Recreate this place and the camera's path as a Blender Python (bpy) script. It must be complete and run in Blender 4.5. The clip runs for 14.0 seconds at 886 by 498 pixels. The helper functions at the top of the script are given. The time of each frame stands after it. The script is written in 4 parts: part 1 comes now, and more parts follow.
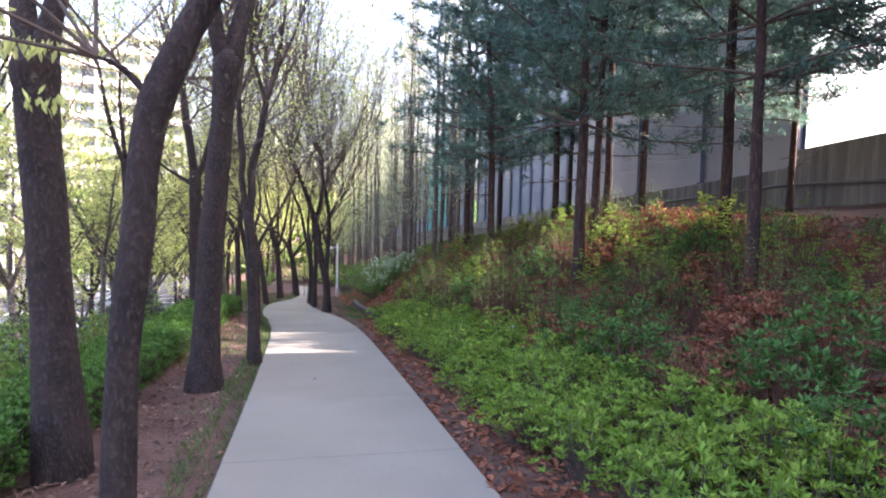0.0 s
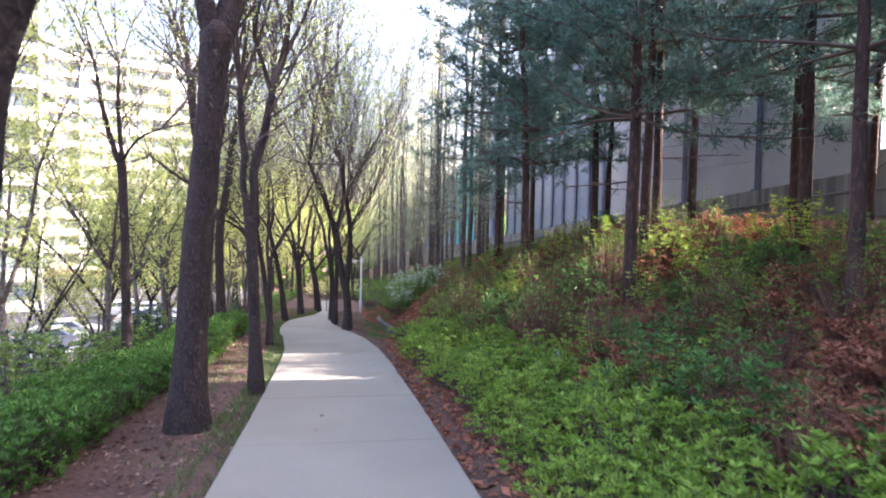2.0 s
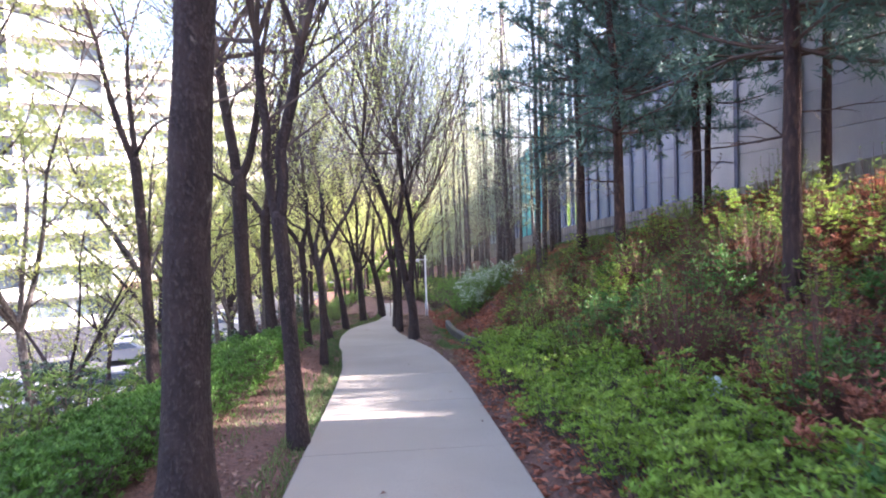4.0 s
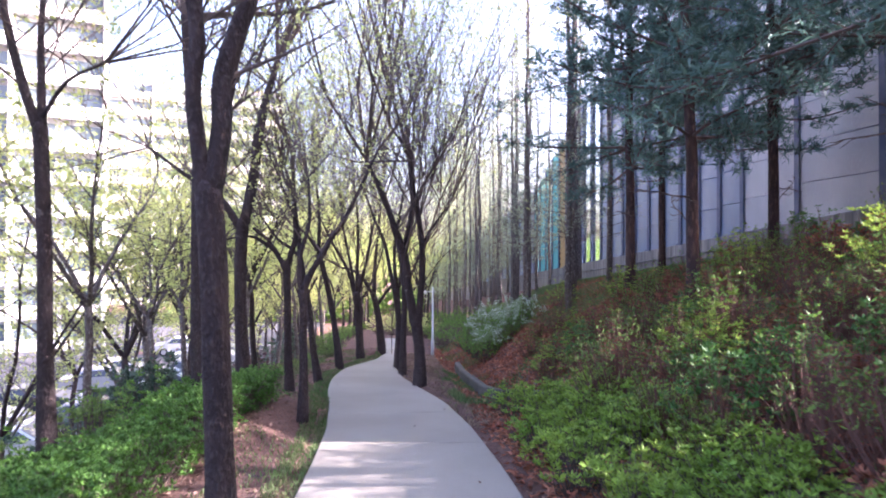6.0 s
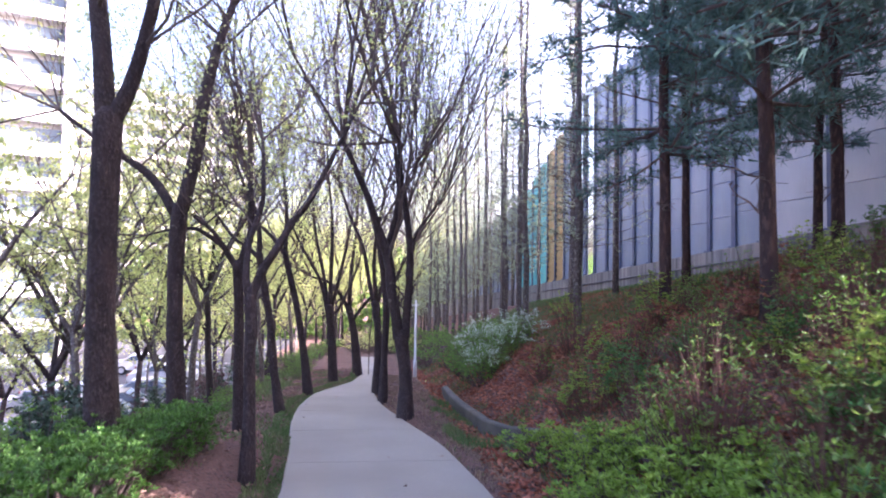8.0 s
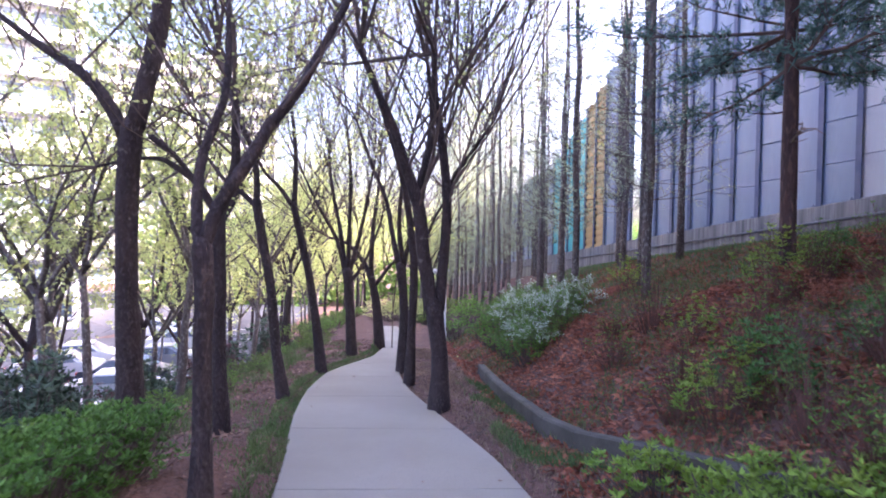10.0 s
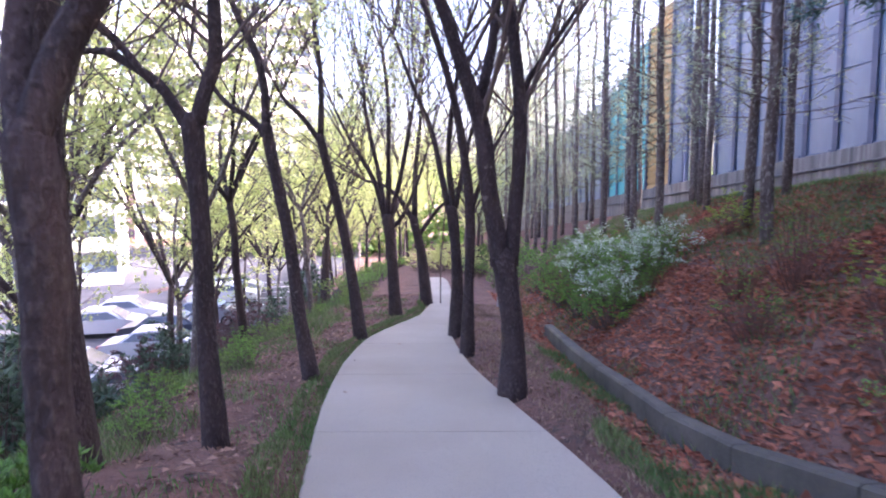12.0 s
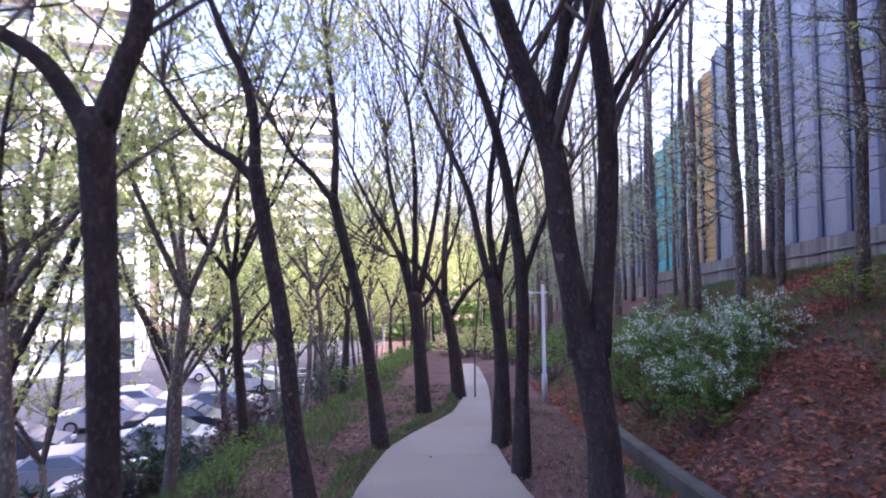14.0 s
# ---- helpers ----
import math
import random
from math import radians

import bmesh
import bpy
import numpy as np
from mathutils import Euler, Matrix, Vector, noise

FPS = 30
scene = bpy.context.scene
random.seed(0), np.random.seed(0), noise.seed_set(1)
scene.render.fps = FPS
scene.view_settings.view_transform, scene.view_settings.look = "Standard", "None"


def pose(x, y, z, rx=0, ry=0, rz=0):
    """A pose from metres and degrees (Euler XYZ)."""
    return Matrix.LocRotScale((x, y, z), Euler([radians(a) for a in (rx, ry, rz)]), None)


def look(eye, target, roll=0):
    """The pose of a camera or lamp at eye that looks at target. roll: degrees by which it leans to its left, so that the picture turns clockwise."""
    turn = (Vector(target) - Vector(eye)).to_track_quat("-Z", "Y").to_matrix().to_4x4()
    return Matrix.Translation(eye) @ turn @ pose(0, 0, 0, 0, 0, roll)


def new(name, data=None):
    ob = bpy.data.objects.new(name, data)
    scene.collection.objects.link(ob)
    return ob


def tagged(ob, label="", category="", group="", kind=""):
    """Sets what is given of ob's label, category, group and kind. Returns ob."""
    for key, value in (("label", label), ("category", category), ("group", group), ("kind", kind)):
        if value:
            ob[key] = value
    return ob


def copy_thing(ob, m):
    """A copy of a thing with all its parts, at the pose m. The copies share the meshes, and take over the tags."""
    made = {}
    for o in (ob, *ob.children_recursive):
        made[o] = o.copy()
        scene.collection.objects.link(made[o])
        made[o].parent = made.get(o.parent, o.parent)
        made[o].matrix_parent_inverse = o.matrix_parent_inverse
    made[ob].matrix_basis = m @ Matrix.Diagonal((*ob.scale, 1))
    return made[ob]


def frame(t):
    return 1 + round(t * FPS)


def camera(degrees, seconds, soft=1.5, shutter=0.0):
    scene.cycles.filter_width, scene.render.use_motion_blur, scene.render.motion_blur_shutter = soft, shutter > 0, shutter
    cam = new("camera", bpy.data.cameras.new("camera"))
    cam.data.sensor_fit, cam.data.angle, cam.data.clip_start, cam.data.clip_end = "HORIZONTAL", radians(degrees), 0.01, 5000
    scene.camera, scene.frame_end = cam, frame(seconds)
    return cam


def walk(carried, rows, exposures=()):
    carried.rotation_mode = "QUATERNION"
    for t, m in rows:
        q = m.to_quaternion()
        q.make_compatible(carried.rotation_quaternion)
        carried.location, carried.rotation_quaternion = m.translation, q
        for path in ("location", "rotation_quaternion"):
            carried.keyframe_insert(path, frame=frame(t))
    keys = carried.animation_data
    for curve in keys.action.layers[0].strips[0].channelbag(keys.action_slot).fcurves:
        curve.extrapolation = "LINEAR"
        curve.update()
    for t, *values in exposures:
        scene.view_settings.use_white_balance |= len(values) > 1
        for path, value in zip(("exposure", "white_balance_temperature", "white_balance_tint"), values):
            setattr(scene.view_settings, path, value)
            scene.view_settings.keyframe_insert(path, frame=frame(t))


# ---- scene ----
cam = camera(71.0, 14.0, soft=1.9, shutter=0.5)
# seconds, eye x y z, yaw, pitch, lean
ROWS = [
    (0.0, -0.0, -0.0, 1.473, -12.086, -3.489, 1.279),
    (0.5, 0.015, 0.147, 1.479, -13.14, -4.183, 1.265),
    (1.0, 0.104, 0.34, 1.471, -7.959, -2.523, 2.101),
    (1.5, 0.174, 0.795, 1.409, -7.969, -3.453, 3.06),
    (2.0, 0.22, 1.269, 1.363, -9.555, -2.217, 1.176),
    (2.5, 0.25, 1.698, 1.343, -6.511, -1.994, 0.281),
    (3.0, 0.265, 2.246, 1.324, -6.616, -2.46, -1.172),
    (3.2, 0.265, 2.472, 1.329, -4.918, -2.451, -1.136),
    (5.3, 0.229, 5.102, 1.11, -3.399, -2.706, -2.132),
    (5.5, 0.207, 5.379, 1.092, -2.282, -1.936, -0.332),
    (6.0, 0.161, 5.95, 1.026, -3.6, 0.66, 0.23),
    (6.5, 0.115, 6.509, 0.957, -3.23, 0.107, 1.489),
    (7.0, 0.088, 7.029, 0.895, -5.366, -0.19, 1.04),
    (7.5, 0.053, 7.593, 0.841, -3.911, 0.922, 0.851),
    (8.0, 0.033, 8.2, 0.793, -5.81, 2.26, 0.8),
    (8.5, 0.016, 8.814, 0.743, -3.238, 0.279, 0.846),
    (10.8, -0.094, 11.315, 0.541, -5.143, -1.548, 2.425),
    (11.0, -0.120, 11.525, 0.532, -6.586, -2.223, 2.409),
    (11.5, -0.154, 12.059, 0.470, -2.465, -3.192, 1.054),
    (12.0, -0.179, 12.559, 0.424, -0.012, -5.489, -0.183),
    (12.5, -0.215, 13.005, 0.410, 2.580, -4.325, 0.872),
    (13.0, -0.235, 13.441, 0.367, 2.428, -1.026, 1.370),
    (13.5, -0.300, 13.876, 0.311, 3.051, 1.507, 0.795),
    (14.0, -0.373, 14.365, 0.255, 2.165, 2.177, -0.827),
]
EXPOSURES = [(0.0, 3.25, 6250, 24), (3.0, 3.35, 6150, 26), (6.0, 3.3, 5800, 34), (8.5, 3.35, 5700, 38), (11.0, 3.5, 5650, 39), (12.5, 3.55, 5650, 39), (13.0, 3.3, 5550, 42), (14.0, 2.9, 5450, 43)]
walk(cam, [(t, pose(x, y, z, 90 + p, 0, w) @ pose(0, 0, 0, 0, 0, r)) for t, x, y, z, w, p, r in ROWS], EXPOSURES)

# ---- light ----
SUN_AZ, SUN_EL = radians(93), radians(24)          # from the right, past the end of the barrier and through the pines
world = bpy.data.worlds.new("world")
scene.world = world
world.use_nodes = True
_wn = world.node_tree
_sky = _wn.nodes.new("ShaderNodeTexSky")
_sky.sky_type, _sky.sun_disc = "NISHITA", False
_sky.sun_elevation, _sky.sun_rotation = SUN_EL, SUN_AZ
_sky.air_density, _sky.dust_density, _sky.ozone_density = 1.0, 7.5, 1.0
_wn.links.new(_sky.outputs[0], _wn.nodes["Background"].inputs[0])
_wn.nodes["Background"].inputs[1].default_value = 0.15
sun = new("sun", bpy.data.lights.new("sun", "SUN"))
sun.data.energy, sun.data.angle, sun.data.color = 3.6, radians(0.6), (1.0, 0.93, 0.82)
sun.matrix_world = look((math.sin(SUN_AZ) * 50, math.cos(SUN_AZ) * 50, math.tan(SUN_EL) * 50), (0, 0, 0))

SLOPE = 0.0844


# ---- materials ----
def material(name, base, second, scale=4.0, rough=0.85, fine=60.0, bump=0.3, third=None, island=0.0, translucent=0.0, metal=0.0, spec=0.3, stretch=(1, 1, 1), contrast=(0.35, 0.65), dist=0.02, patch=None):
    m = bpy.data.materials.new(name)
    m.use_nodes = True
    nt = m.node_tree
    n, l = nt.nodes, nt.links
    bsdf = n["Principled BSDF"]
    bsdf.inputs["Roughness"].default_value = rough
    bsdf.inputs["Metallic"].default_value = metal
    bsdf.inputs["Specular IOR Level"].default_value = spec
    co = n.new("ShaderNodeTexCoord")
    mp = n.new("ShaderNodeMapping")
    mp.inputs["Scale"].default_value = stretch
    l.new(co.outputs["Object"], mp.inputs[0])
    a = n.new("ShaderNodeTexNoise")
    a.inputs["Scale"].default_value, a.inputs["Detail"].default_value = scale, 5
    l.new(mp.outputs[0], a.inputs["Vector"])
    ramp = n.new("ShaderNodeMapRange")
    ramp.inputs[1].default_value, ramp.inputs[2].default_value = contrast
    l.new(a.outputs["Fac"], ramp.inputs[0])
    mix = n.new("ShaderNodeMixRGB")
    mix.inputs[1].default_value, mix.inputs[2].default_value = (*base, 1), (*second, 1)
    l.new(ramp.outputs[0], mix.inputs[0])
    col = mix.outputs[0]
    b = n.new("ShaderNodeTexNoise")
    b.inputs["Scale"].default_value, b.inputs["Detail"].default_value = fine, 4
    l.new(mp.outputs[0], b.inputs["Vector"])
    if third:
        r2 = n.new("ShaderNodeMapRange")
        r2.inputs[1].default_value, r2.inputs[2].default_value = 0.52, 0.66
        l.new(b.outputs["Fac"], r2.inputs[0])
        m2 = n.new("ShaderNodeMixRGB")
        m2.inputs[2].default_value = (*third, 1)
        l.new(r2.outputs[0], m2.inputs[0])
        l.new(col, m2.inputs[1])
        col = m2.outputs[0]
    if patch:
        c = n.new("ShaderNodeTexNoise")
        c.inputs["Scale"].default_value, c.inputs["Detail"].default_value, c.inputs["Roughness"].default_value = patch[1], 6, 0.65
        l.new(co.outputs["Object"], c.inputs["Vector"])
        r3 = n.new("ShaderNodeMapRange")
        r3.inputs[1].default_value, r3.inputs[2].default_value = patch[2], patch[2] + 0.05
        l.new(c.outputs["Fac"], r3.inputs[0])
        m3 = n.new("ShaderNodeMixRGB")
        m3.inputs[2].default_value = (*patch[0], 1)
        l.new(r3.outputs[0], m3.inputs[0])
        l.new(col, m3.inputs[1])
        col = m3.outputs[0]
    if island:
        g = n.new("ShaderNodeNewGeometry")
        h = n.new("ShaderNodeHueSaturation")
        v = n.new("ShaderNodeMapRange")
        v.inputs[3].default_value, v.inputs[4].default_value = 1 - island, 1 + island
        l.new(g.outputs["Random Per Island"], v.inputs[0])
        l.new(v.outputs[0], h.inputs["Value"])
        l.new(col, h.inputs["Color"])
        col = h.outputs[0]
    l.new(col, bsdf.inputs["Base Color"])
    if bump:
        bp = n.new("ShaderNodeBump")
        bp.inputs["Strength"].default_value, bp.inputs["Distance"].default_value = bump, dist
        l.new(b.outputs["Fac"], bp.inputs["Height"])
        l.new(bp.outputs[0], bsdf.inputs["Normal"])
    if translucent:
        tr = n.new("ShaderNodeBsdfTranslucent")
        l.new(col, tr.inputs[0])
        mx = n.new("ShaderNodeMixShader")
        mx.inputs[0].default_value = translucent
        l.new(bsdf.outputs[0], mx.inputs[1])
        l.new(tr.outputs[0], mx.inputs[2])
        l.new(mx.outputs[0], n["Material Output"].inputs[0])
    return m


M_PATH = material("path_concrete", (0.268, 0.236, 0.19), (0.325, 0.29, 0.235), 0.6, 0.9, 110, 0.3, dist=0.004, third=(0.24, 0.212, 0.178), patch=((0.2, 0.174, 0.145), 1.1, 0.72))
M_SOIL = material("soil", (0.111, 0.0578, 0.0425), (0.162, 0.0892, 0.0663), 1.6, 0.95, 26, 0.9, third=(0.0808, 0.0476, 0.0399), dist=0.05, patch=((0.0595, 0.0425, 0.0357), 3.0, 0.6))
M_CONC = material("wall_concrete", (0.264, 0.252, 0.236), (0.12, 0.116, 0.112), 2.2, 0.9, 9, 0.3, stretch=(2.5, 2.5, 0.12), third=(0.16, 0.152, 0.14), dist=0.01)
M_KERB = material("kerb_concrete", (0.11, 0.098, 0.08), (0.06, 0.055, 0.046), 2.5, 0.9, 30, 0.5, dist=0.015, third=(0.085, 0.08, 0.058))
M_BARK = material("bark", (0.052, 0.036, 0.034), (0.029, 0.021, 0.021), 9, 0.9, 48, 1.0, stretch=(1, 1, 0.5), third=(0.07, 0.053, 0.049), dist=0.03, patch=((0.13, 0.11, 0.098), 6.0, 0.65))
M_BARKL = material("bark_pale", (0.14, 0.115, 0.10), (0.07, 0.055, 0.05), 7, 0.9, 30, 0.8, stretch=(1, 1, 0.5), third=(0.24, 0.22, 0.20), dist=0.03)
M_PINEBARK = material("pine_bark", (0.068, 0.04, 0.0336), (0.036, 0.0248, 0.024), 6, 0.95, 26, 1.0, stretch=(1, 1, 0.3), third=(0.1, 0.06, 0.048), dist=0.04)
M_TWIG = material("twig", (0.13, 0.095, 0.08), (0.08, 0.06, 0.052), 5, 0.9, 40, 0)
# new needles, with distant haze put into their pale colour
M_HAZE = material("hazed_needle", (0.44, 0.50, 0.33), (0.36, 0.43, 0.26), 1.0, 0.6, 30, 0, island=0.3, translucent=0.5)
M_DRYSTEM = material("dry_stem", (0.15, 0.07, 0.05), (0.10, 0.05, 0.038), 5, 0.9, 40, 0)
M_LEAF = material("spring_leaf", (0.60, 0.62, 0.23), (0.48, 0.56, 0.18), 0.5, 0.6, 30, 0, island=0.3, translucent=0.6)
M_LEAFG = material("fresh_leaf", (0.102, 0.23, 0.034), (0.17, 0.289, 0.0425), 0.7, 0.5, 30, 0, island=0.35, translucent=0.35)
M_AZALEA = material("azalea_leaf", (0.17, 0.306, 0.0425), (0.281, 0.365, 0.051), 0.8, 0.5, 30, 0, island=0.4, translucent=0.4)
M_HEDGE = material("hedge_leaf", (0.0648, 0.158, 0.0252), (0.108, 0.223, 0.036), 1.2, 0.5, 30, 0, island=0.4, translucent=0.3)
M_BUSH = material("bush_leaf", (0.18, 0.26, 0.05), (0.10, 0.19, 0.045), 1.0, 0.6, 30, 0, island=0.35, translucent=0.4)
M_WILD = material("wild_leaf", (0.31, 0.39, 0.07), (0.20, 0.33, 0.05), 0.9, 0.55, 30, 0, island=0.4, translucent=0.45)
M_DARKLEAF = material("evergreen_leaf", (0.035, 0.07, 0.04), (0.06, 0.10, 0.05), 1.0, 0.5, 30, 0, island=0.4, translucent=0.15)
M_PALELEAF = material("pale_shoot", (0.72, 0.78, 0.68), (0.55, 0.66, 0.50), 3.0, 0.6, 30, 0, island=0.4, translucent=0.3)
M_DEEPGREEN = material("deep_green_leaf", (0.06, 0.15, 0.035), (0.10, 0.21, 0.045), 0.9, 0.5, 30, 0, island=0.4, translucent=0.3)
M_NEEDLE = material("pine_needle", (0.0723, 0.145, 0.119), (0.106, 0.183, 0.14), 0.6, 0.5, 30, 0, island=0.4, translucent=0.35)
M_LITTER = material("dead_leaf", (0.25, 0.078, 0.042), (0.35, 0.15, 0.088), 2.0, 0.8, 30, 0, island=0.5, translucent=0.2)
M_OLDLITTER = material("old_dead_leaf", (0.135, 0.0765, 0.0558), (0.243, 0.158, 0.117), 2.0, 0.85, 30, 0, island=0.5, translucent=0.1)
M_REDBUSH = material("dark_red_leaf", (0.07, 0.03, 0.035), (0.11, 0.05, 0.05), 1.0, 0.5, 30, 0, island=0.4, translucent=0.2)
M_GRASS = material("grass_blade", (0.088, 0.16, 0.048), (0.152, 0.192, 0.072), 1.0, 0.6, 30, 0, island=0.4, translucent=0.3)
M_DRYGRASS = material("dry_grass", (0.30, 0.22, 0.15), (0.20, 0.14, 0.10), 1.0, 0.8, 30, 0, island=0.4, translucent=0.2)
M_STEEL = material("painted_steel", (0.05, 0.07, 0.13), (0.08, 0.10, 0.16), 2.0, 0.5, 40, 0.1, metal=0.0, dist=0.005)
M_PANEL = material("barrier_panel", (0.16, 0.215, 0.29), (0.11, 0.155, 0.235), 0.9, 0.35, 14, 0.1, stretch=(1, 1, 0.22), third=(0.135, 0.185, 0.26), dist=0.006, spec=0.5)
M_PANELW = material("barrier_panel_white", (0.429, 0.437, 0.452), (0.328, 0.335, 0.359), 0.8, 0.6, 20, 0.1, stretch=(1, 1, 0.4), third=(0.382, 0.39, 0.413), dist=0.006)
M_TEAL = material("teal_panel", (0.08, 0.42, 0.42), (0.05, 0.32, 0.34), 1.0, 0.5, 20, 0.1)
M_YELLOW = material("yellow_panel", (0.42, 0.29, 0.12), (0.34, 0.22, 0.09), 1.0, 0.5, 20, 0.1)
M_PIPE = material("pipe_grey", (0.16, 0.155, 0.15), (0.10, 0.10, 0.10), 3, 0.6, 40, 0.1)
M_LAMP = material("lamp_paint", (0.62, 0.64, 0.66), (0.52, 0.54, 0.56), 3, 0.45, 40, 0)
M_ASPHALT = material("asphalt", (0.0675, 0.0675, 0.072), (0.0495, 0.0495, 0.054), 0.8, 0.9, 90, 0.3, dist=0.01)
M_LINE = material("road_paint", (0.7, 0.7, 0.68), (0.55, 0.55, 0.54), 3, 0.8, 40, 0)
M_WHITE = material("facade_white", (0.62, 0.62, 0.60), (0.55, 0.55, 0.53), 0.4, 0.8, 8, 0.05)
M_BEIGE = material("facade_beige", (0.62, 0.55, 0.46), (0.55, 0.48, 0.40), 0.4, 0.8, 8, 0.05)
M_WINDOW = material("window_glass", (0.12, 0.16, 0.18), (0.16, 0.20, 0.22), 0.3, 0.12, 8, 0, spec=0.6)
M_TYRE = material("tyre", (0.02, 0.02, 0.02), (0.03, 0.03, 0.03), 8, 0.9, 40, 0.1)
M_RIM = material("rim", (0.5, 0.5, 0.52), (0.4, 0.4, 0.42), 8, 0.35, 40, 0, metal=0.8)
M_CARGLASS = material("car_glass", (0.02, 0.025, 0.03), (0.03, 0.035, 0.04), 2, 0.08, 8, 0, spec=0.7)
M_BAG = material("plastic_bag", (0.55, 0.65, 0.72), (0.70, 0.76, 0.80), 12, 0.4, 30, 0.5, translucent=0.3)
M_REDLAMP = material("tail_lamp", (0.35, 0.02, 0.02), (0.3, 0.02, 0.02), 4, 0.3, 30, 0)
def paint(name, c):
    return material(name, c, tuple(v * 0.92 for v in c), 1.0, 0.3, 30, 0, metal=0.3, spec=0.6)
M_CARS = [paint("car_silver", (0.40, 0.41, 0.43)), paint("car_white", (0.62, 0.62, 0.62)), paint("car_dark", (0.04, 0.045, 0.06)), paint("car_grey", (0.25, 0.26, 0.28))]
M_GLAZE = bpy.data.materials.new("clear_panel")
M_GLAZE.use_nodes = True
_b = M_GLAZE.node_tree.nodes["Principled BSDF"]
_b.inputs["Base Color"].default_value = (0.85, 0.95, 0.95, 1)
_b.inputs["Transmission Weight"].default_value, _b.inputs["Roughness"].default_value, _b.inputs["IOR"].default_value = 1.0, 0.15, 1.05


# ---- mesh helpers ----
def lerp(v, xs, ys):
    return float(np.interp(v, xs, ys))


class Geo:
    """Vertices and faces gathered for one mesh."""
    def __init__(self):
        self.v, self.f, self.n = [], [], 0

    def add(self, verts, faces):
        k = self.n
        self.v.append(np.asarray(verts, float).reshape(-1, 3))
        self.f.extend([tuple(i + k for i in f) for f in faces])
        self.n += len(self.v[-1])

    def tube(self, pts, radii, sides=6, wob=0.0, rng=None, cap=True):
        pts = np.asarray(pts, float)
        k = len(pts)
        tan = np.gradient(pts, axis=0)
        tan /= np.linalg.norm(tan, axis=1)[:, None] + 1e-9
        ref = np.array([1.0, 0.13, 0.07]) if abs(tan[0][0]) < 0.8 else np.array([0.1, 1.0, 0.07])
        a = np.arange(sides) * 2 * math.pi / sides
        vs = []
        for i in range(k):
            u = np.cross(tan[i], ref)
            u /= np.linalg.norm(u) + 1e-9
            w = np.cross(tan[i], u)
            r = radii[i] * (1 + (wob * rng.uniform(-1, 1, sides) if wob else 0))
            vs.append(pts[i] + (np.cos(a) * r)[:, None] * u + (np.sin(a) * r)[:, None] * w)
        faces = [(i * sides + j, i * sides + (j + 1) % sides, (i + 1) * sides + (j + 1) % sides, (i + 1) * sides + j) for i in range(k - 1) for j in range(sides)]
        if cap:
            faces += [tuple(range(sides))[::-1], tuple(range((k - 1) * sides, k * sides))]
        self.add(np.concatenate(vs), faces)

    def box(self, lo, hi):
        x0, y0, z0 = lo
        x1, y1, z1 = hi
        self.add([(x0, y0, z0), (x1, y0, z0), (x1, y1, z0), (x0, y1, z0), (x0, y0, z1), (x1, y0, z1), (x1, y1, z1), (x0, y1, z1)],
                 [(3, 2, 1, 0), (4, 5, 6, 7), (0, 1, 5, 4), (1, 2, 6, 5), (2, 3, 7, 6), (3, 0, 4, 7)])

    def leaves(self, c, d, nrm, length, width, fold=0.25):
        """Pointed leaves: centre base c, direction d, normal nrm, all arrays."""
        c, d, nrm = (np.asarray(q, float) for q in (c, d, nrm))
        d = d / (np.linalg.norm(d, axis=1)[:, None] + 1e-9)
        s = np.cross(d, nrm)
        s /= np.linalg.norm(s, axis=1)[:, None] + 1e-9
        up = np.cross(s, d)
        L, W = np.asarray(length)[:, None], np.asarray(width)[:, None]
        a, b = c, c + d * L
        m = c + d * L * 0.5
        v = np.stack([a, m + s * W * 0.5 + up * W * fold, b, m - s * W * 0.5 + up * W * fold], 1)
        k = self.n
        self.v.append(v.reshape(-1, 3))
        for i in range(len(c)):
            q = k + 4 * i
            self.f.append((q, q + 1, q + 2))
            self.f.append((q, q + 2, q + 3))
        self.n += 4 * len(c)

    def blades(self, c, d, length, width, rng):
        """Needles: one thin triangle each."""
        d = d / (np.linalg.norm(d, axis=1)[:, None] + 1e-9)
        s = np.cross(d, rand_dir(rng, len(d)))
        s /= np.linalg.norm(s, axis=1)[:, None] + 1e-9
        v = np.stack([c + s * width / 2, c - s * width / 2, c + d * np.asarray(length)[:, None]], 1)
        k = self.n
        self.v.append(v.reshape(-1, 3))
        self.f.extend([(k + 3 * i, k + 3 * i + 1, k + 3 * i + 2) for i in range(len(c))])
        self.n += 3 * len(c)

    def mesh(self, name, mat, smooth=False):
        me = bpy.data.meshes.new(name)
        me.from_pydata(np.concatenate(self.v).tolist() if self.v else [], [], self.f)
        me.materials.append(mat)
        if smooth:
            me.polygons.foreach_set("use_smooth", [True] * len(me.polygons))
        me.update()
        return me


def part(name, geo, mat, parent, label="", smooth=False):
    ob = new(name, geo.mesh(name, mat, smooth) if isinstance(geo, Geo) else geo)
    ob.parent = parent
    if label:
        ob["label"] = label
    return ob


def thing(name, m, label, category, group="", kind=""):
    ob = new(name)
    ob.empty_display_size = 0.2
    ob.matrix_world = m
    return tagged(ob, label, category, group, kind)


def unit(v):
    v = np.asarray(v, float)
    return v / (np.linalg.norm(v) + 1e-9)


def rand_dir(rng, n):
    v = rng.normal(size=(n, 3))
    return v / np.linalg.norm(v, axis=1)[:, None]


